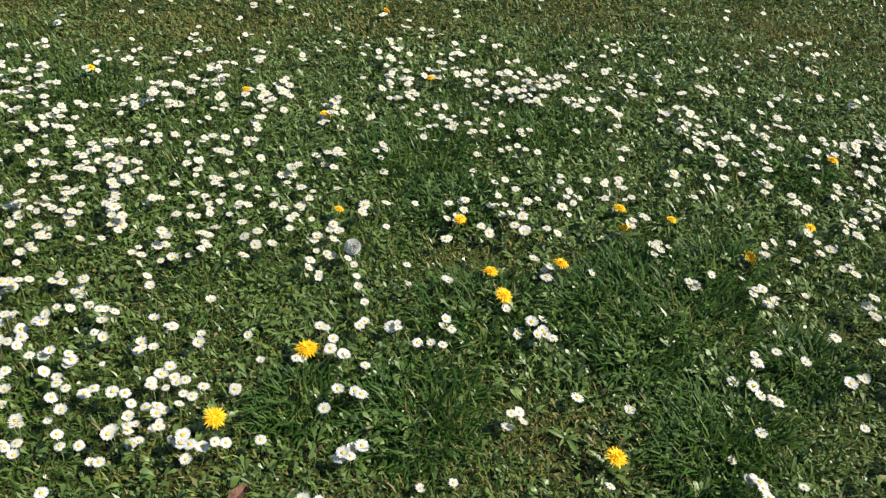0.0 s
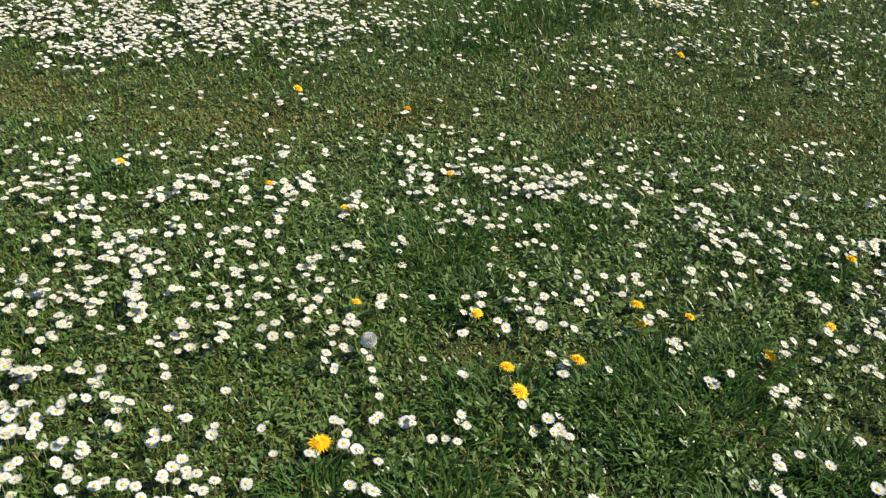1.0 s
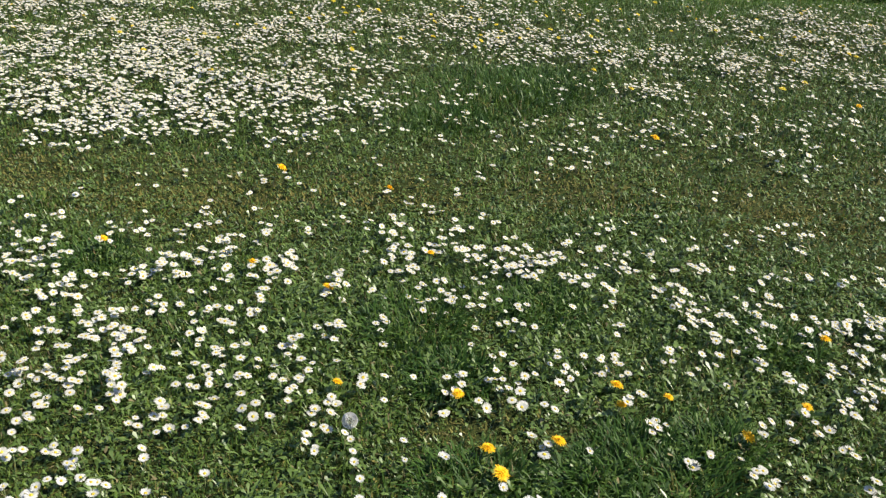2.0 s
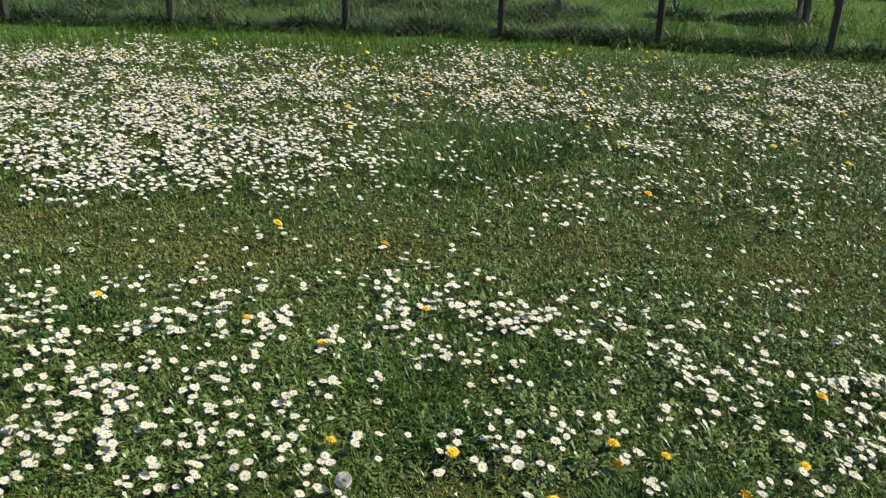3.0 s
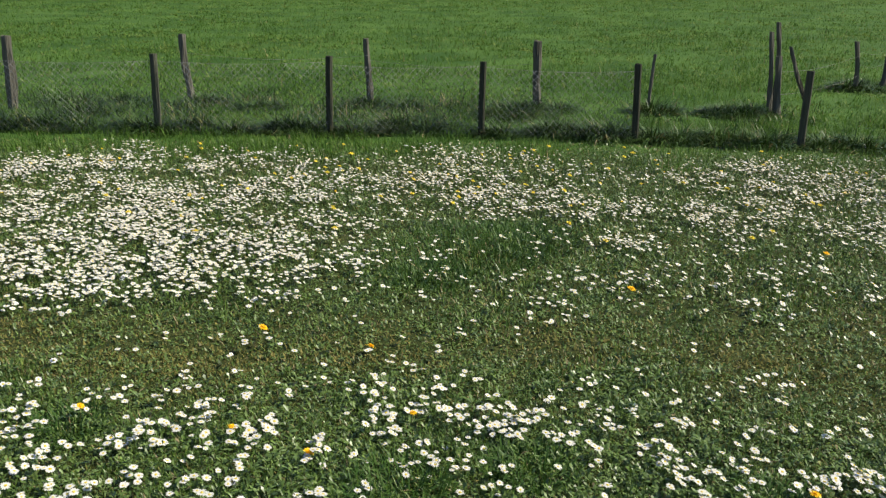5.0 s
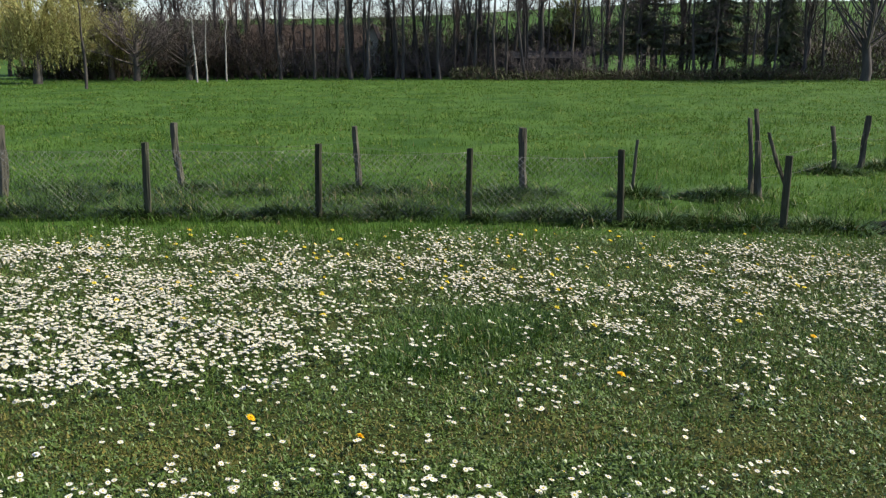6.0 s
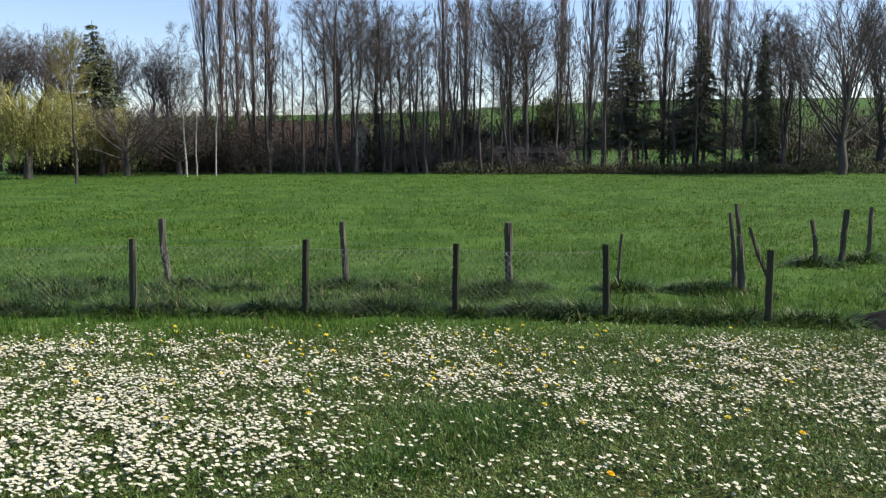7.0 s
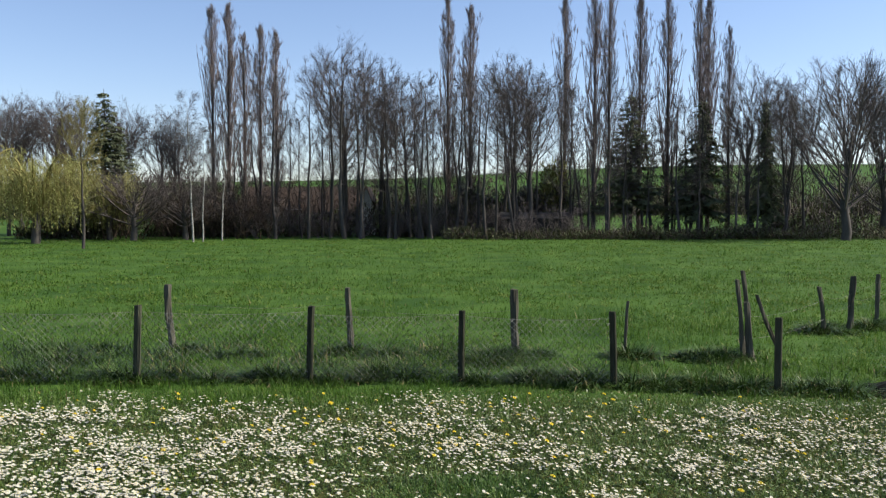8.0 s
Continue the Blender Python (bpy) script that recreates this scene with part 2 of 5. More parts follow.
# ---- the ground: one sheet to the horizon ----
xs = np.concatenate([-np.geomspace(2500, 60, 16), np.linspace(-55, -10, 19), np.linspace(-9, 9, 73), np.linspace(10, 55, 19), np.geomspace(60, 2500, 16)])
ys = np.concatenate([[-400, -150, -60, -25, -12, -6], np.linspace(-4, 14, 73), np.linspace(14.8, 60, 58), np.geomspace(62, 400, 40), np.geomspace(450, 3500, 12)])
gx, gy = np.meshgrid(xs, ys)
gv = np.stack([gx, gy, height(gx, gy)], 2).reshape(-1, 3)
row, col = np.meshgrid(np.arange(len(ys) - 1), np.arange(len(xs) - 1), indexing="ij")
corner = (row * len(xs) + col).ravel()
w = len(xs)
gt = np.concatenate([np.stack([corner, corner + 1, corner + w + 1], 1), np.stack([corner, corner + w + 1, corner + w], 1)])
ground = put("ground", mesh_from("ground", gv, gt, [ground_material()], flat=False))
tagged(ground, "mossy lawn soil and green meadow land rising to a hill", "ground", kind="structure")

# ---- the lawn ----
# lush hollows and tussocks (x, y, radius), and thin mossy places
TUSSOCKS = [(-0.17, 2.08, 0.14), (0.02, 1.42, 0.13), (0.42, 1.53, 0.13), (-0.10, 1.12, 0.12), (0.22, 2.22, 0.12), (-0.35, 1.13, 0.08), (0.55, 1.12, 0.10), (0.38, 1.33, 0.10), (-1.30, 2.42, 0.10), (0.62, 1.60, 0.09), (0.90, 2.05, 0.10), (0.52, 1.42, 0.12), (0.30, 1.46, 0.09), (0.75, 1.30, 0.08), (0.48, 1.05, 0.09), (-0.05, 1.85, 0.10), (0.1, 4.35, 0.40), (0.35, 4.5, 0.30), (-0.15, 3.9, 0.2)]
THIN = [(-1.1, 2.95, 0.55, 0.26), (-0.35, 3.0, 0.35, 0.22), (0.45, 3.15, 0.30, 0.20), (1.25, 2.95, 0.5, 0.25), (0.02, 1.62, 0.13, 0.08), (0.50, 1.50, 0.07, 0.05), (0.62, 1.42, 0.09, 0.08), (-1.9, 3.1, 0.5, 0.25), (0.2, 1.05, 0.12, 0.10), (2.1, 3.3, 0.5, 0.25), (-0.55, 0.95, 0.1, 0.06)]


def near_any(x, y, spots):
    d = np.zeros(len(x))
    for s in spots:
        rx, ry = s[2], s[3] if len(s) > 3 else s[2]
        d = np.maximum(d, np.exp(-(((x - s[0]) / rx) ** 2 + ((y - s[1]) / ry) ** 2)))
    return d


def sward(name, n, near, far, size, wide, label, shape, mats, power=1.0, tall=0.0, thin=0.15, herb=0.0, raised=0.0, dry_share=0.07):
    x, y = wedge(n, near, far, power=power)
    patch = 0.6 * lattice(x * 5, y * 5, 3) + 0.4 * lattice(x * 17, y * 17, 4)
    bare, lush = near_any(x, y, THIN), near_any(x, y, TUSSOCKS)
    kind = 0.6 * lattice(x * 3.1, y * 3.1, 5) + 0.4 * lattice(x * 9.3, y * 9.3, 6)  # where leafy herbs, where grass
    lead = 0.25 + 0.75 * smooth(kind, 0.32, 0.60) if herb else 1 - 0.45 * smooth(kind, 0.35, 0.62)
    keep = rng.random(n) < np.clip(-0.12 + 1.75 * patch + (0 if herb else lush), 0, 1) * (1 - thin * bare) * lead * (1 - (0.7 * lush if herb else 0))
    x, y, patch, bare, lush = x[keep], y[keep], patch[keep], bare[keep], lush[keep]
    k = len(x)
    length = size * (0.4 + 1.1 * rng.random(k)) * (0.4 + 1.2 * patch) * (1 + tall * lush) * (1 - 0.5 * bare)
    width = wide * (0.6 + 0.8 * rng.random(k))
    lean = np.abs(rng.normal(0.62, 0.35, k)) + herb
    v, t = blades(x, y, height(x, y) - 0.004 + raised * (1 + 0.8 * lush) * rng.random(k), length, width, rng.random(k) * TAU, lean, rng.normal(0.5, 0.55, k), shape)
    tris_each = len(t) // k
    dry = rng.random(k) < dry_share + 0.35 * bare
    choice = np.where(dry, len(mats) - 1, rng.integers(0, max(1, len(mats) - 1), k))
    choice = np.where(rng.random(k) < (0.10 if herb else 1.0) * (0.5 * bare + 0.15 * smooth(lattice(x * 2.2, y * 2.2, 8), 0.6, 0.9)), len(mats), choice)
    ob = put(name, mesh_from(name, v, t, [*mats, MOSS], np.repeat(choice, tris_each)))
    return tagged(ob, label, "grass", kind="stuff")


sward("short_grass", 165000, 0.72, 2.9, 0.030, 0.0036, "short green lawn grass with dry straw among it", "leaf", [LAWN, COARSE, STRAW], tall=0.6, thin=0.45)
sward("lawn_herbs", 78000, 0.72, 2.9, 0.022, 0.0080, "small round daisy and clover leaves in the lawn", "spoon", [HERB, HERB, LAWN], herb=0.25, thin=0.5, raised=0.022)
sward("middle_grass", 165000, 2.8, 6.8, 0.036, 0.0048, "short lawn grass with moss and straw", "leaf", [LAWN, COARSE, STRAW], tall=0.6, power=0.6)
sward("middle_herbs", 115000, 2.8, 6.7, 0.021, 0.0080, "small dark herb leaves in the middle lawn", "leaf", [HERB, HERB, LAWN], herb=0.25, power=0.6, raised=0.022)


def leaf_rosettes(name, n, near, far, size, wide, label, power=1.0):
    """Daisy and plantain rosettes: some leaves spreading from one root, standing clear of the sward."""
    x, y = wedge(n, near, far, power=power)
    kind = 0.5 * lattice(x * 3.1, y * 3.1, 5) + 0.5 * lattice(x * 8.1, y * 8.1, 9)
    keep = rng.random(n) < (0.12 + 0.88 * smooth(kind, 0.36, 0.6)) * (1 - 0.8 * near_any(x, y, THIN)) * (1 - 0.6 * near_any(x, y, TUSSOCKS))
    x, y = x[keep], y[keep]
    grow, rise = rng.uniform(0.55, 1.25, len(x)), rng.uniform(0.004, 0.026, len(x))
    each = rng.integers(5, 11, len(x))
    i = np.repeat(np.arange(len(x)), each)
    k = len(i)
    a = rng.random(k) * TAU
    px, py = x[i] + 0.006 * np.cos(a), y[i] + 0.006 * np.sin(a)
    v, t = blades(px, py, height(px, py) + rise[i], size * grow[i] * rng.uniform(0.6, 1.25, k), wide * grow[i] * rng.uniform(0.7, 1.25, k), a, rng.normal(0.95, 0.28, k), rng.normal(0.35, 0.4, k), "spoon")
    tagged(put(name, mesh_from(name, v, t, [HERB, LAWN, STRAW], np.repeat(rng.choice(3, k, p=(0.8, 0.17, 0.03)), 4))), label, "leaves", kind="stuff")


leaf_rosettes("daisy_leaves", 3400, 0.72, 2.9, 0.025, 0.0095, "glossy spoon-shaped daisy leaves in flat rosettes")
leaf_rosettes("middle_daisy_leaves", 3500, 2.7, 6.9, 0.025, 0.0095, "spoon-shaped daisy leaves among the far drifts", 0.7)


def low_cover(name, n, near, far, size, wide, label):
    """Moss and tiny leaves that close the sward down to the soil."""
    x, y = wedge(n, near, far, power=0.5)
    k = len(x)
    bare = near_any(x, y, THIN)
    v, t = blades(x, y, height(x, y) - 0.001 + 0.008 * rng.random(k), size * (0.5 + rng.random(k)), wide * (0.5 + rng.random(k)), rng.random(k) * TAU, rng.uniform(0.3, 1.5, k), rng.normal(0, 0.4, k), "spike")
    kind = np.where(rng.random(k) < 0.10 + 0.6 * bare, 1, np.where(rng.random(k) < 0.08, 2, 0))
    tagged(put(name, mesh_from(name, v, t, [HERB, MOSS, STRAW], kind)), label, "moss", kind="stuff")


low_cover("moss_cover", 85000, 0.72, 3.0, 0.014, 0.006, "moss and tiny leaves at the foot of the grass")
low_cover("middle_moss_cover", 85000, 2.8, 7.2, 0.018, 0.010, "moss and tiny leaves in the middle lawn")


def outer_lawn():
    """The same sward to both sides and behind, thinner."""
    n = 75000
    x, y = rng.uniform(-7.5, 7.5, n), rng.uniform(-3.0, 7.2, n)
    out = np.abs(x) > 0.6 * y + 0.2
    out |= y < 0.75
    x, y = x[out], y[out]
    k = len(x)
    v, t = blades(x, y, height(x, y) - 0.004, 0.045 * (0.5 + rng.random(k)), 0.011 * (0.6 + 0.8 * rng.random(k)), rng.random(k) * TAU, np.abs(rng.normal(0.6, 0.35, k)), rng.normal(0.5, 0.5, k), "spike")
    tagged(put("outer_grass", mesh_from("outer_grass", v, t, [LAWN, HERB, STRAW], rng.choice(3, k, p=(0.5, 0.44, 0.06)))), "short lawn grass around the daisy drifts", "grass", kind="stuff")


outer_lawn()


def tussock_blades():
    x, y, z, l, wd, az, le, cu = [], [], [], [], [], [], [], []
    for cx, cy, r in TUSSOCKS:
        n = int(5200 * r)
        a, d = rng.random(n) * TAU, r * np.sqrt(rng.random(n)) * 1.1
        px, py = cx + d * np.cos(a), cy + d * np.sin(a)
        x.append(px), y.append(py), z.append(height(px, py))
        l.append(rng.uniform(0.035, 0.080, n)), wd.append(rng.uniform(0.003, 0.006, n))
        az.append(a + rng.normal(0, 0.9, n)), le.append(np.abs(rng.normal(0.4, 0.3, n))), cu.append(rng.normal(0.8, 0.4, n))
    v, t = blades(*[np.concatenate(q) for q in (x, y, z, l, wd, az, le, cu)], "strip")
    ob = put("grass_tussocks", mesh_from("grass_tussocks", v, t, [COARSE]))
    tagged(ob, "longer dark green grass tussocks in the lawn", "grass", kind="stuff")


tussock_blades()

# ---- daisies ----
# heads to a square metre over the plan: rows go away from the start, columns from left to right
NEAR_X, NEAR_Y = np.linspace(-1.5, 1.5, 11), np.array([0.9, 1.05, 1.25, 1.5, 1.8, 2.15, 2.55])
NEAR_CROWD = np.array([
    [250, 260, 260, 180, 150, 80, 70, 130, 220, 230, 200],
    [380, 400, 400, 300, 270, 150, 80, 170, 230, 240, 205],
    [380, 380, 360, 240, 130, 150, 110, 190, 330, 360, 260],
    [430, 400, 375, 180, 130, 70, 100, 150, 320, 320, 300],
    [400, 435, 465, 200, 130, 170, 170, 110, 100, 130, 150],
    [250, 360, 360, 250, 140, 330, 320, 270, 290, 280, 240],
    [170, 230, 290, 210, 330, 420, 400, 330, 170, 70, 40],
])
FAR_X, FAR_Y = np.linspace(-3.3, 3.3, 12), np.array([2.75, 3.2, 3.6, 4.05, 4.6, 5.3, 6.1])
FAR_CROWD = np.array([
    [40, 30, 30, 40, 70, 80, 60, 40, 20, 20, 20, 30],
    [60, 45, 30, 30, 30, 35, 35, 25, 25, 25, 40, 45],
    [170, 190, 200, 220, 110, 40, 40, 80, 60, 90, 70, 70],
    [240, 260, 270, 270, 220, 110, 50, 80, 110, 60, 60, 60],
    [290, 300, 290, 260, 210, 60, 150, 330, 260, 150, 220, 240],
    [300, 330, 320, 240, 240, 220, 260, 250, 170, 170, 230, 260],
    [340, 380, 180, 330, 150, 150, 170, 160, 130, 260, 160, 200],
])


def from_table(x, y, xs_, ys_, table):
    """Smoothly between the places of a table, held at its rim."""
    u = np.clip(np.interp(x, xs_, np.arange(len(xs_))), 0, len(xs_) - 1.001)
    w_ = np.clip(np.interp(y, ys_, np.arange(len(ys_))), 0, len(ys_) - 1.001)
    i, j = w_.astype(int), u.astype(int)
    a, b = w_ - i, u - j
    return (table[i, j] * (1 - b) + table[i, j + 1] * b) * (1 - a) + (table[i + 1, j] * (1 - b) + table[i + 1, j + 1] * b) * a


def daisy_crowd(x, y):
    far = smooth(y, 2.62, 2.82)
    d = 425 * (from_table(x, y, NEAR_X, NEAR_Y, NEAR_CROWD) / 230) ** 1.15 * (1 - far) + 600 * (from_table(x, y, FAR_X, FAR_Y, FAR_CROWD) / 180) ** 1.35 * far
    d = d * (1 - 0.8 * near_any(x, y, TUSSOCKS)) * (1 - 0.5 * near_any(x, y, THIN))
    return d * (1 - smooth(y + 1.3 * lattice(x * 1.1, y * 0.7, 13), 6.75, 7.5))


def daisy_places():
    """Scattered places whose crowding follows the tables, in clumps of a few heads from one root."""
    n = 200000
    x, y = wedge(n, 0.75, 6.95)
    area = 0.6 * (6.95**2 - 0.75**2) + 0.7 * 6.2
    fine = smooth(0.6 * lattice(x * 8, y * 8, 11) + 0.4 * lattice(x * 19, y * 19, 14), 0.33, 0.68)
    broad = smooth(0.6 * lattice(x * 1.7, y * 2.6, 12) + 0.4 * lattice(x * 4.1, y * 4.6, 15), 0.33, 0.64)
    clump = (0.25 + 1.5 * fine) * np.where(y < 2.8, 0.7 + 0.6 * broad, 0.38 + 1.15 * broad)
    keep = rng.random(n) < daisy_crowd(x, y) * clump * area / n / 1.75
    x, y = x[keep], y[keep]
    more = rng.integers(0, len(x), int(0.75 * len(x)))
    x = np.concatenate([x, x[more] + rng.normal(0, 0.019, len(more))])
    y = np.concatenate([y, y[more] + rng.normal(0, 0.019, len(more))])
    cells, chosen = {}, []
    for i in range(len(x)):
        key = (int(x[i] / 0.014), int(y[i] / 0.014))
        if key not in cells and y[i] > 0.72:
            cells[key] = 1
            chosen.append(i)
    return x[chosen], y[chosen]


def head_turn(n):
    """Heads lean towards the sun, each a little its own way."""
    tilt = np.clip(rng.normal(0.25, 0.17, n), 0, 1.0)
    turn = rng.normal(SUN_TURN - 0.1, 0.7, n)
    return tilt, turn, rng.random(n) * TAU


def ray_ring(rays, reach, wide, droop, twice):
    """Petals round a disc, as corners and triangles, at unit size."""
    v, t = [], []
    for layer in range(twice):
        for i in range(rays):
            a = TAU * (i + 0.5 * layer) / rays + rng.normal(0, 0.04)
            r, wd, lift = reach * rng.uniform(0.88, 1.06), wide * rng.uniform(0.8, 1.1), rng.normal(0, 0.05) + 0.05 * layer
            c, s = math.cos(a), math.sin(a)
            k = len(v)
            for rr, ww, zz in ((0.22, 0.4, 0.02), (0.7, 1.0, 0.08 + lift * 0.6), (1.0, 0.55, 0.08 + lift - droop)):
                for q in (-1, 1):
                    v.append((c * rr * r - s * ww * wd * q, s * rr * r + c * ww * wd * q, zz * reach))
            t += [(k, k + 1, k + 3), (k, k + 3, k + 2), (k + 2, k + 3, k + 5), (k + 2, k + 5, k + 4)]
    return np.array(v), np.array(t)


def dome(radius, rise, sides, rings, z0):
    v, t = [(0, 0, z0 + rise)], []
    for r in range(1, rings + 1):
        a = r / rings * math.pi / 2
        for i in range(sides):
            v.append((radius * math.sin(a) * math.cos(TAU * i / sides), radius * math.sin(a) * math.sin(TAU * i / sides), z0 + rise * math.cos(a)))
    for i in range(sides):
        j = (i + 1) % sides
        t.append((0, 1 + i, 1 + j))
        for r in range(rings - 1):
            p, q = 1 + r * sides, 1 + (r + 1) * sides
            t += [(p + i, q + i, q + j), (p + i, q + j, p + j)]
    return np.array(v), np.array(t)


def tubes(lines, sides=4):
    """Tapered tubes along polylines: a list of (points, radii, sides)."""
    verts, tris, count = [], [], 0
    for pts, radii, k in lines:
        pts = np.asarray(pts, float)
        d = np.gradient(pts, axis=0)
        d /= np.linalg.norm(d, axis=1)[:, None] + 1e-9
        ref = np.array([[0.0, 0.0, 1.0]]) if np.abs(d[:, 2]).mean() < 0.75 else np.array([[1.0, 0.13, 0.0]])
        a = np.cross(d, ref)
        a /= np.linalg.norm(a, axis=1)[:, None] + 1e-9
        b = np.cross(d, a)
        ang = np.arange(k) * TAU / k
        ring = pts[:, None] + np.asarray(radii)[:, None, None] * (a[:, None] * np.cos(ang)[None, :, None] + b[:, None] * np.sin(ang)[None, :, None])
        m = len(pts)
        verts.append(ring.reshape(-1, 3))
        i, j = np.meshgrid(np.arange(m - 1), np.arange(k), indexing="ij")
        p, q = (i * k + j).ravel() + count, (i * k + (j + 1) % k).ravel() + count
        tris += [np.stack([p, q, q + k], 1), np.stack([p, q + k, p + k], 1)]
        cap = np.arange(1, k - 1)
        tris.append(np.stack([np.full(k - 2, count + (m - 1) * k), count + (m - 1) * k + cap, count + (m - 1) * k + cap + 1], 1))
        count += m * k
    return np.concatenate(verts), np.concatenate(tris)


def turned(v, size, tilt, turn, spin, at):
    """Corners at unit size, set down as one head."""
    m = Matrix.Rotation(turn, 3, "Z") @ Matrix.Rotation(tilt, 3, "Y") @ Matrix.Rotation(spin, 3, "Z")
    return v * size @ np.array(m).T + at


dx, dy = daisy_places()
order = np.argsort(dy + 0.15 * np.abs(dx))
dx, dy = dx[order], dy[order]
count = len(dx)
d_size = np.clip(rng.normal(0.0124, 0.0019, count), 0.007, 0.0158) * (1 - 0.20 * smooth(dy, 3.0, 5.5))
d_tilt, d_turn, d_spin = head_turn(count)
d_top = np.clip(rng.normal(0.004, 0.012, count), -0.02, 0.035)
d_soil = height(dx, dy)
SINGLE = 300

ring_meshes, ring_shapes = [], []
for rays, reach, wide, droop, twice in ((19, 1, 0.085, 0.02, 2), (17, 1, 0.095, 0.12, 2), (21, 1, 0.075, -0.12, 2), (16, 0.95, 0.09, -0.35, 2)):
    v, t = ray_ring(rays, reach, wide, droop, twice)
    ring_shapes.append((v, t))
    ring_meshes.append(mesh_from("petals", v, t, [PETAL]))
disc_shape = dome(0.30, 0.16, 9, 3, 0.06)
disc_mesh = mesh_from("disc", *disc_shape, [DISC], flat=False)


def stem_line(head, foot, bow):
    mid = (head + foot) / 2 + bow
    return np.array([foot, mid, head])


def daisy(i):
    """One daisy: stem, disc and petals under an empty at its foot."""
    foot = np.array([dx[i] - 0.012 * math.cos(d_turn[i]), dy[i] - 0.012 * math.sin(d_turn[i]), d_soil[i] - 0.004])
    head = np.array([dx[i], dy[i], max(d_top[i], d_soil[i] + 0.018)])
    base = new("daisy", None)
    base.empty_display_size = 0.02
    base.location = foot
    which = 3 if rng.random() < 0.06 else int(rng.integers(0, 3))
    m = Matrix.Translation(Vector(head - foot)) @ Matrix.Rotation(d_turn[i], 4, "Z") @ Matrix.Rotation(d_tilt[i], 4, "Y") @ Matrix.Rotation(d_spin[i], 4, "Z") @ Matrix.Scale(d_size[i], 4)
    for name, me in (("petals", ring_meshes[which]), ("disc", disc_mesh)):
        ob = put(name, me, base)
        ob.matrix_local = m
    v, t = tubes([(stem_line(head - foot, np.zeros(3), np.array([0.004, 0, 0])), [0.0011, 0.0010, 0.0010], 4)])
    put("stem", mesh_from("stem", v, t, [STEM], flat=False), base)
    lean = "wide open" if which < 3 else "half-closed"
    return tagged(base, f"{lean} white daisy with yellow centre in the lawn", "daisy", "daisies in the lawn")


for i in range(min(SINGLE, count)):
    daisy(i)


def daisy_stuff():
    """All the other daisies, those further off with fewer rays."""
    heads, discs, stems = [], [], []
    a = np.arange(16) * TAU / 16
    rim = np.where(np.arange(16) % 2, 0.75, 1.0)
    small = (np.concatenate([[[0, 0, 0.02]], np.stack([rim * np.cos(a), rim * np.sin(a), 0.08 + 0.05 * np.sin(a * 3)], 1)]), np.array([(0, 1 + i, 1 + (i + 1) % 16) for i in range(16)]))
    middle = ray_ring(12, 1, 0.19, 0.03, 1)
    small_disc = dome(0.32, 0.16, 6, 1, 0.10)
    for i in range(SINGLE, count):
        at = np.array([dx[i], dy[i], max(d_top[i], d_soil[i] + 0.018)])
        near = dy[i] < 1.7
        v, t = ring_shapes[i % 3] if near else (middle if dy[i] < 2.6 else small)
        heads.append((turned(v, d_size[i], d_tilt[i], d_turn[i], d_spin[i], at), t))
        v, t = disc_shape if near else small_disc
        discs.append((turned(v, d_size[i], d_tilt[i], d_turn[i], d_spin[i], at), t))
        foot = np.array([dx[i] - 0.012, dy[i], d_soil[i]])
        s = np.array([0.001, 0, 0])
        stems.append((np.array([foot - s, foot + s, at]), [(0, 1, 2)]))
    pieces, index = [], []
    for kind, group in enumerate((heads, discs, stems)):
        v, t = join(group)
        pieces.append((v, t))
        index.append(np.full(len(t), kind))
    v, t = join(pieces)
    ob = put("daisies", mesh_from("daisies", v, t, [PETAL_MANY, DISC, STEM], np.concatenate(index)))
    tagged(ob, "dense drifts of small white daisies across the lawn", "daisies", kind="stuff")


daisy_stuff()


def outer_daisies():
    """Scattered daisies on the lawn to both sides and behind."""
    n = 1500
    x, y = rng.uniform(-6.5, 6.5, n), rng.uniform(-2.5, 6.6, n)
    keep = ((np.abs(x) > 0.6 * y + 0.35) | (y < 0.75)) & (np.hypot(x, y) > 0.5) & (lattice(x * 1.6, y * 1.6, 12) > 0.4)
    x, y = x[keep], y[keep]
    tilt, turn, spin = head_turn(len(x))
    a = np.arange(12) * TAU / 12
    shape = np.concatenate([[[0, 0, 0.1]], np.stack([np.cos(a), np.sin(a), 0.1 * np.sin(3 * a)], 1) * np.where(np.arange(12) % 2, 0.75, 1.0)[:, None]])
    fan = np.array([(0, 1 + i, 1 + (i + 1) % 12) for i in range(12)])
    soil = height(x, y)
    heads = [(turned(shape, 0.012, tilt[i], turn[i], spin[i], np.array([x[i], y[i], soil[i] + 0.045])), fan) for i in range(len(x))]
    discs = [(turned(np.array(disc_shape[0]), 0.012, tilt[i], turn[i], spin[i], np.array([x[i], y[i], soil[i] + 0.0455])), disc_shape[1][:9]) for i in range(len(x))]
    stems = [(np.array([[x[i] - 0.001, y[i], soil[i]], [x[i] + 0.001, y[i], soil[i]], [x[i], y[i], soil[i] + 0.045]]), [(0, 1, 2)]) for i in range(len(x))]
    parts_, index = [], []
    for kind, group in enumerate((heads, discs, stems)):
        v, t = join(group)
        parts_.append((v, t))
        index.append(np.full(len(t), kind))
    v, t = join(parts_)
    tagged(put("outer_daisies", mesh_from("outer_daisies", v, t, [PETAL_MANY, DISC, STEM], np.concatenate(index))), "scattered small white daisies around the drifts", "daisies", kind="stuff")


outer_daisies()

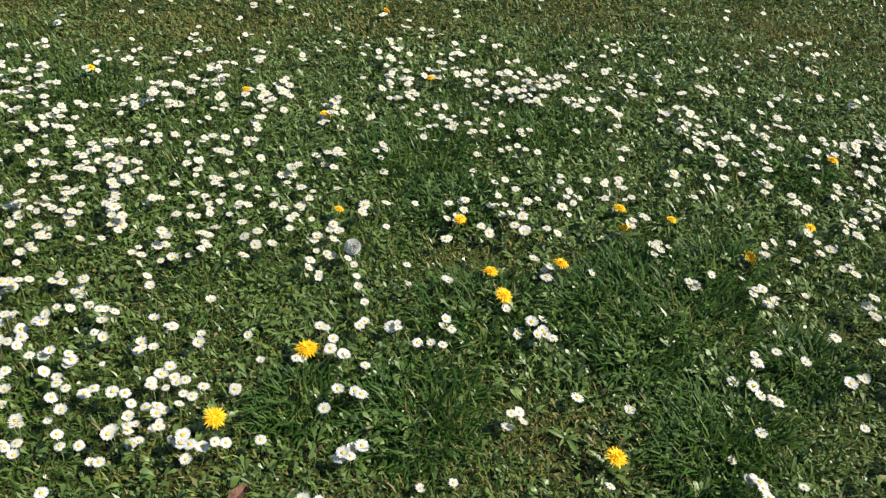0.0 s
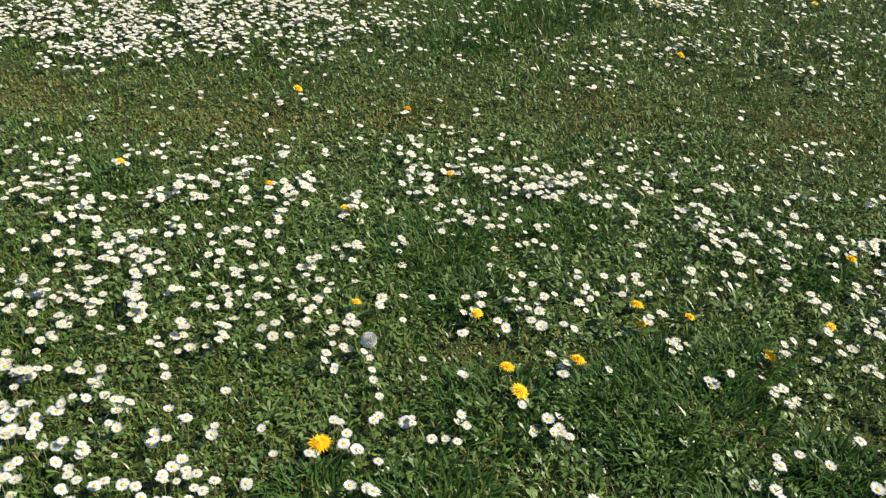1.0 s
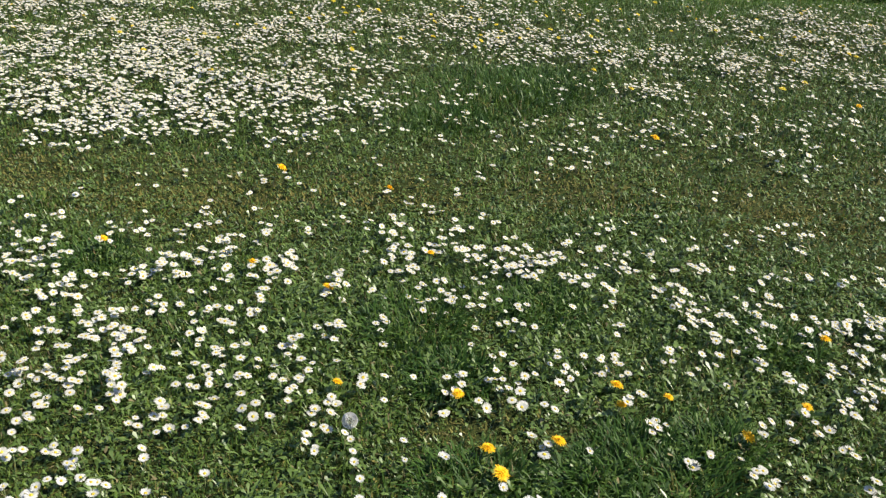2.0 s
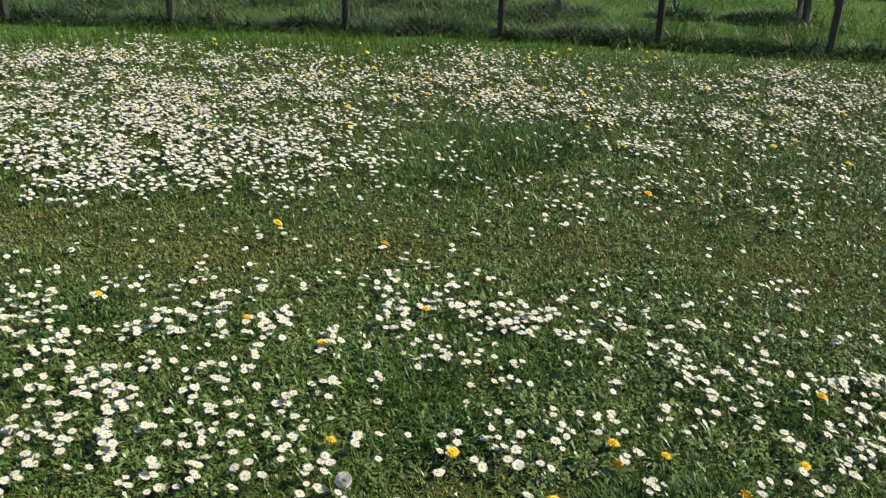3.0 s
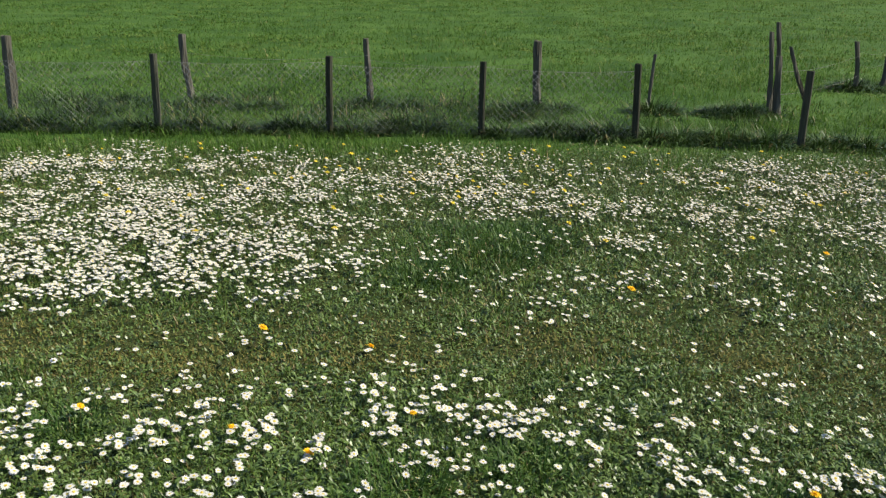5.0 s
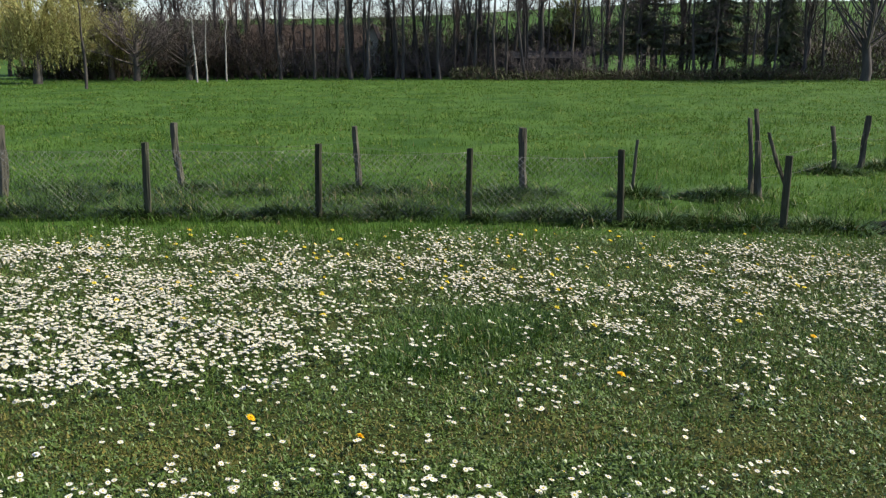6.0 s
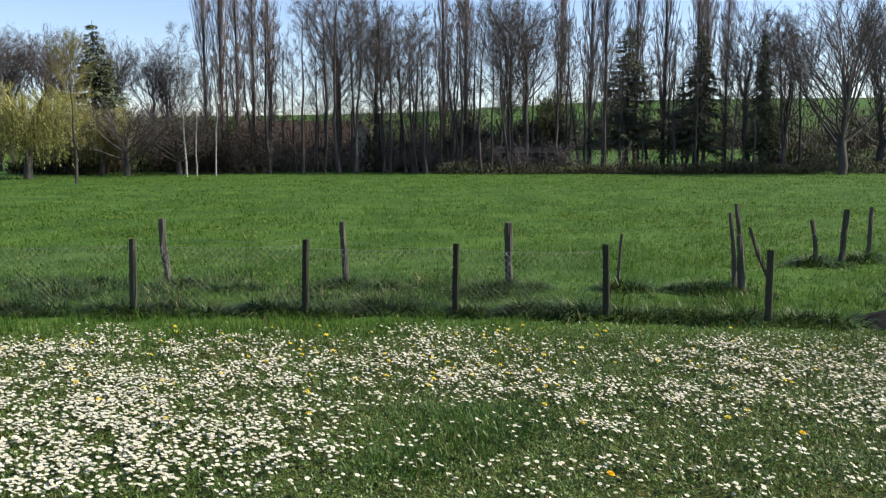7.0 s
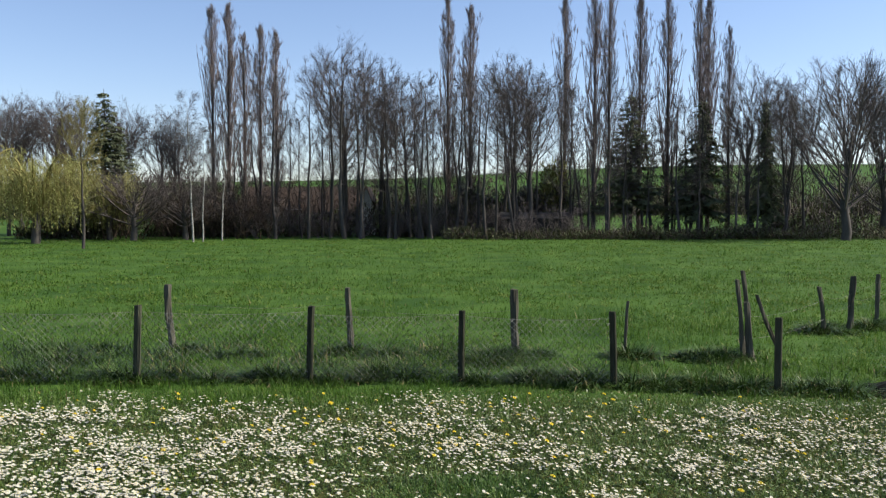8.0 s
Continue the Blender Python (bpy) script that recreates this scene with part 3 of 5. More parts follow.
# ---- dandelions ----
NEAR_DANDELIONS = [(-0.35, 1.26), (-0.5, 1.06), (0.29, 1.0), (0.08, 1.44), (0.22, 1.56), (0.05, 1.53), (-0.03, 1.72), (-0.35, 1.75), (0.39, 1.71), (0.52, 1.76), (0.39, 1.8), (0.69, 1.62), (0.87, 1.74), (1.02, 2.05), (-0.46, 2.23), (-0.73, 2.35), (-1.28, 2.47), (-0.15, 2.46)]
FAR_DANDELIONS = [(-0.81, 3.13), (-0.35, 2.99), (0.8, 3.64), (1.91, 4.16), (-2.32, 5.19), (-2.02, 4.8), (-1.68, 4.75), (-1.51, 4.46), (-1.52, 5.49), (-1.61, 6.3), (-1.13, 5.8), (-0.98, 5.87), (-0.84, 5.32), (-0.79, 4.91), (-0.72, 4.51), (-1.0, 6.87), (-0.89, 6.52), (-0.77, 6.03), (-0.53, 5.24), (-0.33, 5.33), (-0.17, 6.18), (-0.03, 5.35), (0.11, 5.48), (0.63, 4.69), (0.79, 4.34), (1.38, 6.67), (1.54, 5.66), (1.27, 6.46), (1.83, 4.96), (1.77, 4.56), (1.81, 5.55), (2.28, 5.39), (2.68, 5.99), (2.89, 6.03), (2.96, 6.03), (1.62, 4.45), (-2.17, 6.36), (-2.69, 6.19)]


def floret_head():
    """Many strap florets in rings, the inner ones standing up."""
    pieces = []
    for ring, (n, reach, rise) in enumerate(((26, 1.0, 0.10), (24, 0.86, 0.22), (20, 0.66, 0.34), (14, 0.44, 0.42), (8, 0.22, 0.46))):
        a = (np.arange(n) + rng.random(n) * 0.6) * TAU / n
        l = reach * rng.uniform(0.85, 1.08, n)
        lean = np.arctan2(l, rise * np.ones(n))
        zero = np.zeros(n)
        pieces.append(blades(zero, zero, zero + 0.02 * ring, np.hypot(l, rise), np.full(n, 0.15), a, lean - 0.15, np.full(n, 0.25), "strip"))
    pieces.append(dome(0.45, 0.34, 8, 2, 0.0))
    return join(pieces)


floret_mesh = mesh_from("flower_head", *floret_head(), [GOLD])
cup_mesh = mesh_from("bracts", *dome(0.42, -0.4, 8, 3, 0.04), [STEM], flat=False)


def leaf_mesh(size, toothed):
    """One long leaf lying outwards from the foot, toothed or plain."""
    v, t, steps = [], [], 9
    for k in range(steps + 1):
        u = k / steps
        wd = size * (0.15 if toothed else 0.12) * (0.2 + 0.9 * math.sin(math.pi * min(1, u * 0.9 + 0.05))) * ((1.0 if k % 2 else 0.45) if toothed else 0.9)
        z = 0.006 + size * (0.42 * u - 0.34 * u * u)
        for q in (-1, 0, 1):
            v.append((size * u, wd * q, z + (0.004 if q else 0)))
    for k in range(steps):
        c = 3 * k
        t += [(c, c + 1, c + 4), (c, c + 4, c + 3), (c + 1, c + 2, c + 5), (c + 1, c + 5, c + 4)]
    return mesh_from("leaf", np.array(v), np.array(t), [HERB])


toothed_leaves = [leaf_mesh(z, True) for z in (0.042, 0.054, 0.066)]
plain_leaves = [leaf_mesh(z, False) for z in (0.03, 0.042, 0.054)]


def add_leaves(base, n, leaves):
    for i in range(n):
        ob = put("leaf", leaves[int(rng.integers(0, 3))], base)
        ob.rotation_euler = (float(rng.normal(0, 0.2)), float(rng.normal(-0.1, 0.18)), TAU * i / n + float(rng.normal(0, 0.25)))


pale_mesh = floret_mesh.copy()
pale_mesh.materials.clear()
pale_mesh.materials.append(LEMON)


def dandelion(x, y, size, near, pale=False):
    soil = float(height(x, y))
    top = float(rng.uniform(-0.005, 0.012))
    base = new("dandelion", None)
    base.empty_display_size = 0.02
    base.location = (x - 0.015, y, soil)
    head = np.array([0.015, 0, top - soil])
    v, t = tubes([(stem_line(head, np.array([0, 0, -0.005]), np.array([0.004, 0.003, 0])), [0.0022, 0.002, 0.002], 5)])
    put("stem", mesh_from("stem", v, t, [STEM], flat=False), base)
    m = Matrix.Translation(Vector(head)) @ Matrix.Rotation(float(rng.normal(SUN_TURN, 0.6)), 4, "Z") @ Matrix.Rotation(float(np.clip(rng.normal(0.3, 0.15), 0, 0.7)), 4, "Y") @ Matrix.Rotation(float(rng.random() * TAU), 4, "Z") @ Matrix.Scale(size, 4)
    for name, me in (("flower_head", pale_mesh if pale else floret_mesh), ("bracts", cup_mesh)):
        ob = put(name, me, base)
        ob.matrix_local = m
    if near:
        add_leaves(base, 7, toothed_leaves)
    tagged(base, "yellow dandelion in full flower standing in the lawn", "dandelion", "dandelions in the lawn")


for i, (x, y) in enumerate(NEAR_DANDELIONS):
    dandelion(x, y, (0.029, 0.026, 0.025, 0.025, 0.022)[i] if i < 5 else float(rng.uniform(0.016, 0.022)), True)
for x, y in FAR_DANDELIONS:
    dandelion(x, y, float(rng.uniform(0.019, 0.025)), False, y > 4.2)
for i in range(84):
    y = 5.0 + 1.9 * (i * 0.618 % 1)
    x = (-1.1, 0.1, 0.6, 1.9, -2.6, 0.3)[i % 6] + float(rng.normal(0, 0.5))
    dandelion(x, y, float(rng.uniform(0.015, 0.021)), False, True)


WEEDS = [(-0.17, 1.23), (0.16, 1.31), (-0.11, 1.08), (0.51, 1.26), (0.64, 1.18), (0.41, 1.40), (-0.48, 1.35), (0.20, 1.07), (-0.12, 1.87)]


def weed_rosette(i, x, y):
    """A flowerless rosette of long leaves pressed into the lawn."""
    base = new("weed_rosette", None)
    base.empty_display_size = 0.02
    base.location = (x, y, float(height(x, y)) + 0.002)
    add_leaves(base, 8, plain_leaves if i % 3 else toothed_leaves)
    tagged(base, "flat rosette of long dark green leaves in the lawn", "weed", "leaf rosettes in the lawn")


for i, (x, y) in enumerate(WEEDS):
    weed_rosette(i, x, y)


def dry_leaf(x, y, turn):
    """A curled brown leaf lying on the sward."""
    bm = bmesh.new()
    rows = []
    for k in range(7):
        u = k / 6
        wd = 0.014 * math.sin(math.pi * (0.08 + 0.88 * u))
        rows.append([bm.verts.new((0.055 * u, wd * q, 0.006 * abs(q) * (1 + u) + 0.008 * math.sin(3 * u))) for q in (-1, 0, 1)])
    for a, b in zip(rows[:-1], rows[1:]):
        for j in (0, 1):
            bm.faces.new((a[j], b[j], b[j + 1], a[j + 1]))
    me = bpy.data.meshes.new("dry_leaf")
    bm.to_mesh(me)
    bm.free()
    me.materials.append(DEAD_LEAF)
    ob = new("dry_leaf", me)
    ob.matrix_world = pose(x, y, float(height(x, y)) + 0.026, 8, -6, turn)
    tagged(ob, "curled reddish-brown dead leaf lying on the lawn", "leaf")


DEAD_LEAF = material("dead_leaf", (0.07, 0.035, 0.022), (0.17, 0.09, 0.055), 30, 0.8, bump=0.3, fine=200)
dry_leaf(-0.43, 0.868, 60)


def seed_clock(x, y):
    """A dandelion gone to seed: a ball of fine down on a stem."""
    soil = float(height(x, y))
    base = new("dandelion_clock", None)
    base.empty_display_size = 0.02
    base.location = (x, y, soil)
    v, t = tubes([(stem_line(np.array([0, 0, 0.06]), np.zeros(3), np.array([0.004, 0, 0])), [0.002, 0.0018, 0.0018], 5)])
    put("stem", mesh_from("stem", v, t, [STEM], flat=False), base)
    pieces = []
    for k in range(170):
        z = 1 - 2 * (k + 0.5) / 170
        a = k * 2.39996
        d = np.array([math.sqrt(1 - z * z) * math.cos(a), math.sqrt(1 - z * z) * math.sin(a), z])
        p = np.array([0, 0, 0.066]) + d * 0.020
        side = np.cross(d, [0.3, 0.5, 0.81])
        side /= np.linalg.norm(side)
        up = np.cross(d, side)
        for j in range(3):
            g = j * TAU / 6
            s = (side * math.cos(g) + up * math.sin(g)) * 0.0036
            pieces.append((np.array([p - s, p + s, p - d * 0.006]), [(0, 1, 2)]))
    put("seed_head", mesh_from("seed_head", *join(pieces), [CLOCK]), base, "grey-white fluffy seed head")
    tagged(base, "dandelion gone to a fluffy grey seed ball in the lawn", "dandelion")


seed_clock(-0.29, 1.58)

# ---- the meadow beyond the lawn ----


def fence_y(x):
    """The line of the wire fence, which comes a little nearer on the right."""
    return 7.53 - 0.165 * np.maximum(0.0, x - 0.2)


def meadow(name, n, near, far, size, wide, shape, label, power, fade_in, fade_out):
    x, y = wedge(n, near, far, power=power, margin=0.8)
    keep = rng.random(n) < smooth(y + 7.53 - fence_y(x), near - 0.01, fade_in) * (1 - smooth(y, fade_out, far + 0.01))
    x, y = x[keep], y[keep]
    n = len(x)
    patch = 0.5 * lattice(x * 0.9, y * 0.9, 21) + 0.5 * lattice(x * 3.1, y * 3.1, 22)
    clump = smooth(0.55 * lattice(x * 1.7, y * 1.3, 23) + 0.45 * lattice(x * 4.3, y * 3.1, 24), 0.42, 0.66)
    length = size * (0.4 + 0.9 * rng.random(n)) * (0.15 + 1.2 * patch + 0.95 * clump)
    width = wide * (0.6 + 0.8 * rng.random(n)) * (y / near) ** 0.7
    v, t = blades(x, y, height(x, y) - 0.01, length, width, rng.random(n) * TAU, np.abs(rng.normal(0.72, 0.45, n)), rng.normal(0.6, 0.5, n), shape)
    dry = np.repeat(rng.random(n) < 0.02, len(t) // n)
    return tagged(put(name, mesh_from(name, v, t, [MEADOW, STRAW], dry)), label, "grass", kind="stuff")


meadow("meadow_edge_grass", 125000, 6.05, 9.0, 0.066, 0.0080, "spike", "taller green grass along the wire fence", 0.5, 6.8, 8.0)
meadow("meadow_grass", 120000, 7.2, 14.0, 0.085, 0.0085, "spike", "fresh green knee-low meadow grass", 0.3, 8.2, 11.0)
meadow("middle_meadow_grass", 130000, 10.5, 26.0, 0.085, 0.0100, "spike", "even green meadow grass", 0.2, 13.0, 19.0)
meadow("far_meadow_grass", 130000, 18.0, 51.5, 0.10, 0.012, "spike", "far green meadow grass up to the wood", 0.0, 25.0, 51.4)


def meadow_tufts(name, n, near, far, wide, label):
    """Small bunches of broader blades that mottle the meadow."""
    x, y = wedge(n, near, far, power=0.25, margin=0.8)
    keep = rng.random(n) < 0.2 + 1.1 * smooth(lattice(x * 0.55, y * 0.4, 26), 0.25, 0.75)
    x, y = x[keep], y[keep]
    i = np.repeat(np.arange(len(x)), 14)
    k = len(i)
    r, a = rng.uniform(0.05, 0.16, len(x))[i] * np.sqrt(rng.random(k)), rng.random(k) * TAU
    px, py = x[i] + 1.3 * r * np.cos(a), y[i] + r * np.sin(a)
    size = rng.uniform(0.05, 0.11, len(x))[i]
    v, t = blades(px, py, height(px, py) - 0.01, size * rng.uniform(0.5, 1.1, k), wide * (0.6 + 0.8 * rng.random(k)) * (py / near) ** 0.4, a + rng.normal(0, 0.5, k), np.abs(rng.normal(0.5, 0.3, k)), rng.normal(0.7, 0.4, k), "leaf")
    kind = np.where(rng.random(len(x)) < 0.6, 0, 1)[i]
    tagged(put(name, mesh_from(name, v, t, [MEADOW, TUFT], np.repeat(kind, 2))), label, "grass", kind="stuff")


meadow_tufts("meadow_tufts", 5200, 7.9, 20.0, 0.014, "scattered darker and yellower tufts in the meadow")
meadow_tufts("far_meadow_tufts", 7500, 15.0, 50.5, 0.022, "small tufts mottling the far meadow")


def fence_tufts():
    """Long uncut grass and old straw under the fences."""
    n = 70000
    x = rng.uniform(-6.5, 5.6, n)
    band = rng.random(n)
    y = np.where(band < 0.42, fence_y(x) + 0.10 + np.abs(rng.normal(0, 0.15, n)), fence_y(x) + 0.1 + 2.0 * rng.random(n) ** 1.2)
    tuft = 0.5 * lattice(x * 2.1, y * 2.3, 31) + 0.5 * lattice(x * 5.3, y * 5.3, 32)
    left = smooth(-x, -0.6, 0.4)
    mound = smooth(tuft, 0.50, 0.66)
    keep = rng.random(n) < (0.01 + 1.3 * mound) * (0.4 + 0.6 * left)
    x, y, mound, left = x[keep], y[keep], mound[keep], left[keep]
    k = len(x)
    length = rng.uniform(0.06, 0.16, k) * (0.45 + 1.05 * mound) * (0.75 + 0.35 * left)
    v, t = blades(x, y, height(x, y) - 0.01, length, rng.uniform(0.006, 0.011, k), rng.random(k) * TAU, np.abs(rng.normal(0.45, 0.35, k)), rng.normal(0.9, 0.6, k), "strip")
    straw = rng.random(k) < np.where((x > -3.2) & (x < 0.4) & (y > 7.75), 0.16, 0.04)
    ob = put("uncut_grass", mesh_from("uncut_grass", v, t, [SHADED_GRASS, STRAW], np.repeat(straw, 3)))
    tagged(ob, "long uncut grass and pale straw along the fences", "grass", kind="stuff")


fence_tufts()


def fence_tussocks():
    """Rounded tussocks of arching blades at the feet of the posts, in the shade-darkened grass colour."""
    spots = []
    for i in range(34):
        fx = -6.2 + 9.6 * (i + rng.random()) / 34
        spots.append((fx, fence_y(fx) + rng.uniform(0.05, 0.30), rng.uniform(0.10, 0.22), rng.uniform(0.12, 0.24)))
    for px, py in ((-3.06, 9.4), (-2.2, 9.0), (-1.0, 9.2), (-0.6, 8.9), (0.55, 9.0), (0.8, 9.0), (2.2, 9.0), (2.9, 8.85), (3.2, 8.75), (2.6, 8.8), (-4.3, 9.1), (-3.8, 9.2), (5.2, 10.9), (5.6, 10.95), (6.1, 11.4), (5.0, 10.7)):
        for _ in range(2):
            spots.append((px + rng.normal(0, 0.14), py + rng.normal(0, 0.12), rng.uniform(0.12, 0.22), rng.uniform(0.12, 0.24)))
    for px, py in ((-3.6, 8.4), (-3.95, 8.5), (-1.38, 7.68), (-1.6, 7.72), (-0.75, 7.95), (-0.5, 7.85), (0.42, 8.5), (0.55, 8.7), (0.85, 7.62), (1.3, 7.52), (1.15, 7.6), (2.65, 7.22), (2.3, 7.3), (3.15, 7.12), (3.45, 7.1), (-2.95, 7.62), (-4.5, 7.75)):
        spots.append((px, py, rng.uniform(0.18, 0.30), rng.uniform(0.16, 0.26)))
    cols = [[] for _ in range(8)]
    for cx, cy, r, tall in spots:
        n = int(420 * r / 0.15)
        a, d = rng.random(n) * TAU, r * rng.random(n) ** 0.6
        px, py = cx + d * np.cos(a) * 1.3, cy + d * np.sin(a)
        for c, q in zip(cols, (px, py, height(px, py) - 0.01, 1.1 * tall * rng.uniform(0.5, 1.15, n), rng.uniform(0.006, 0.011, n), a + rng.normal(0, 0.7, n), 0.10 + 0.7 * d / r, rng.uniform(0.3, 1.2, n))):
            c.append(q)
    v, t = blades(*[np.concatenate(c) for c in cols], "strip")
    k = len(t) // 3
    ob = put("fence_tussocks", mesh_from("fence_tussocks", v, t, [SHADED_GRASS, STRAW], np.repeat(rng.random(k) < 0.04, 3)))
    tagged(ob, "arching grass tussocks at the fence posts, coloured dark for their own shade", "grass", kind="stuff")


fence_tussocks()

# ---- fences ----


def stake(name, foot, top, radius, mat, square=False, label="", rough=0.12):
    """A worn wooden post from foot to top: uneven section, split top, slight bend."""
    foot, top = Vector(foot), Vector(top)
    axis = top - foot
    sides, rings = (8, 9) if not square else (8, 7)
    bm = bmesh.new()
    rows = []
    bend = Vector((rng.normal(0, 0.018), rng.normal(0, 0.014), 0)) * (0.4 if square else 1)
    for r in range(rings):
        u = r / (rings - 1)
        centre = axis * u + bend * math.sin(u * math.pi)
        ring = []
        for k in range(sides):
            a = TAU * (k + 0.5) / sides
            if square:
                corner = max(abs(math.cos(a)), abs(math.sin(a)))
                rad = radius * 0.92 / corner * (0.96 if k % 2 else 1.0)
            else:
                rad = radius * (1.06 - 0.14 * u)
            rad *= 1 + rough * (noise.noise(Vector((k * 1.7, u * 4, foot.x * 3))) if not square else 0.3 * noise.noise(Vector((k, u * 3, foot.x * 5))))
            lift = 0.012 * noise.noise(Vector((k * 2.1, 9, foot.x * 7))) if r == rings - 1 else 0
            ring.append(bm.verts.new(centre + Vector((rad * math.cos(a), rad * math.sin(a), lift))))
        rows.append(ring)
    for r in range(rings - 1):
        for k in range(sides):
            bm.faces.new((rows[r][k], rows[r][(k + 1) % sides], rows[r + 1][(k + 1) % sides], rows[r + 1][k]))
    bm.faces.new(rows[-1])
    bm.faces.new(rows[0][::-1])
    me = bpy.data.meshes.new(name)
    bm.to_mesh(me)
    bm.free()
    me.materials.append(mat)
    ob = new(name, me)
    ob.location = foot
    return ob


def wire_line(pts, radius, sides=3):
    return (np.array(pts, float), np.full(len(pts), radius), sides)


def chain_link_fence():
    """Low wire netting on wooden posts between the lawn and the meadow."""
    fence = new("chain_link_fence", None)
    fence.location = (0, 7.5, GROUND)
    inverse = Matrix.Translation((0, -7.5, -GROUND))
    xs_ = [(-5.75, -5.75, 0.66), (-4.33, -4.33, 0.66), (-2.81, -2.78, 0.67), (-1.22, -1.20, 0.66), (0.17, 0.175, 0.62), (1.52, 1.50, 0.635), (2.89, 2.885, 0.615)]
    for foot_x, top_x, top_z in xs_:
        ob = stake("post", (foot_x, fence_y(foot_x), -0.25), (top_x, fence_y(foot_x), top_z), 0.033, POST, True)
        ob.parent, ob.matrix_parent_inverse = fence, inverse
    for a, b in zip(xs_[:-1], xs_[1:]):
        if a[0] > 1.4:
            continue
        x0, x1 = a[1] + 0.03, b[1] - 0.03
        low, high = -0.02, (a[2] + b[2]) / 2 - 0.05
        cell, lines = 0.062, []
        tall, wide = high - low, x1 - x0
        for way in (1, -1):
            s = -tall
            while s < wide:
                u0, u1 = max(0.0, s), min(wide, s + tall)
                if u1 - u0 > 0.02:
                    row_ = []
                    for u in np.linspace(u0, u1, 4):
                        xx = x0 + u if way > 0 else x1 - u
                        zz = low + (u - s)
                        sag = 0.025 * math.sin(math.pi * (xx - x0) / wide) * (zz - low) / tall
                        row_.append((xx, fence_y(xx) - 0.034 + 0.012 * math.sin(xx * 5 + zz * 6), zz - sag))
                    lines.append(wire_line(row_, 0.0015, 6))
                s += cell
        ob = put("wire_netting", mesh_from("wire_netting", *tubes(lines), [WIRE]), fence, "fine diamond wire netting")
        ob.matrix_parent_inverse = inverse
        row_ = [(x, fence_y(x) - 0.036, high - 0.025 * math.sin(math.pi * (x - x0) / wide)) for x in np.linspace(x0, x1, 9)]
        ob = put("tension_wire", mesh_from("tension_wire", *tubes([wire_line(row_, 0.0014, 4)]), [WIRE]), fence)
        ob.matrix_parent_inverse = inverse
    tagged(fence, "low wire netting fence on weathered square wooden posts", "fence")


chain_link_fence()


def wooden_stake(foot, top, radius, label, group="old stakes in the meadow"):
    z0 = float(height(foot[0], foot[1])) - 0.12
    ob = stake("fence_stake", (foot[0], foot[1], z0), (top[0], top[1], top[2]), radius, SPLIT, rough=0.55)
    return tagged(ob, label, "fence post", group)


wooden_stake((-3.06, 9.40), (-3.13, 9.40, 0.70), 0.042, "grey split wooden stake leaning in the meadow grass")
wooden_stake((-1.02, 9.25), (-1.07, 9.25, 0.68), 0.036, "thin grey wooden stake standing in the meadow")
wooden_stake((0.80, 9.05), (0.785, 9.05, 0.68), 0.044, "stout split wooden stake with wire wrapped round")
wooden_stake((2.00, 9.05), (2.03, 9.05, 0.55), 0.018, "thin pale stick standing in the meadow grass")
wooden_stake((3.21, 8.80), (3.15, 8.85, 0.80), 0.026, "slim round wooden pole beside two other poles")
wooden_stake((3.26, 8.85), (3.225, 8.90, 0.895), 0.026, "tall slim wooden pole beside two other poles")
wooden_stake((3.26, 8.70), (3.20, 8.70, 0.575), 0.036, "short stout split stake beside two taller poles")
wooden_stake((4.90, 10.60), (4.82, 10.60, 0.57), 0.030, "leaning wooden stake of the cattle fence")
wooden_stake((5.39, 10.95), (5.44, 10.95, 0.68), 0.042, "thick leaning wooden post of the cattle fence")
wooden_stake((6.0, 11.45), (6.03, 11.45, 0.67), 0.032, "upright wooden post of the cattle fence")
wooden_stake((-4.85, 8.80), (-4.79, 8.80, 0.72), 0.050, "pale stout wooden stake at the meadow edge")
wooden_stake((7.3, 12.4), (7.35, 12.4, 0.68), 0.04, "upright wooden post of the cattle fence")


def leaning_branch():
    """A bare pole that leans against the last fence post."""
    ob = stake("leaning_pole", (2.905, 7.145, 0.34), (2.735, 7.20, 0.80), 0.017, SPLIT, rough=0.5)
    tagged(ob, "crooked dark pole leaning against a fence post", "pole")


leaning_branch()


def cattle_wires():
    """Slack plain wires from stake to stake."""
    runs = [((3.12, 8.80), (4.87, 10.58), 0.40), ((3.12, 8.80), (4.9, 10.58), 0.16), ((4.85, 10.58), (5.42, 10.93), 0.46), ((4.88, 10.58), (5.40, 10.93), 0.30), ((5.43, 10.93), (6.0, 11.43), 0.56), ((5.40, 10.93), (6.0, 11.43), 0.40), ((6.0, 11.43), (7.33, 12.38), 0.56), ((6.0, 11.43), (7.33, 12.38), 0.4), ((-3.1, 9.38), (-1.05, 9.23), 0.5), ((-1.05, 9.23), (0.79, 9.03), 0.45), ((0.79, 9.03), (2.0, 9.03), 0.40)]
    for a, b, z in runs:
        pts = [(a[0] + (b[0] - a[0]) * u, a[1] + (b[1] - a[1]) * u, z - 0.06 * math.sin(math.pi * u)) for u in np.linspace(0, 1, 8)]
        ob = put("fence_wire", mesh_from("fence_wire", *tubes([wire_line(pts, 0.0014, 4)]), [WIRE]))
        tagged(ob, "thin slack plain wire strung between wooden stakes", "wire", "wires of the cattle fence")


cattle_wires()


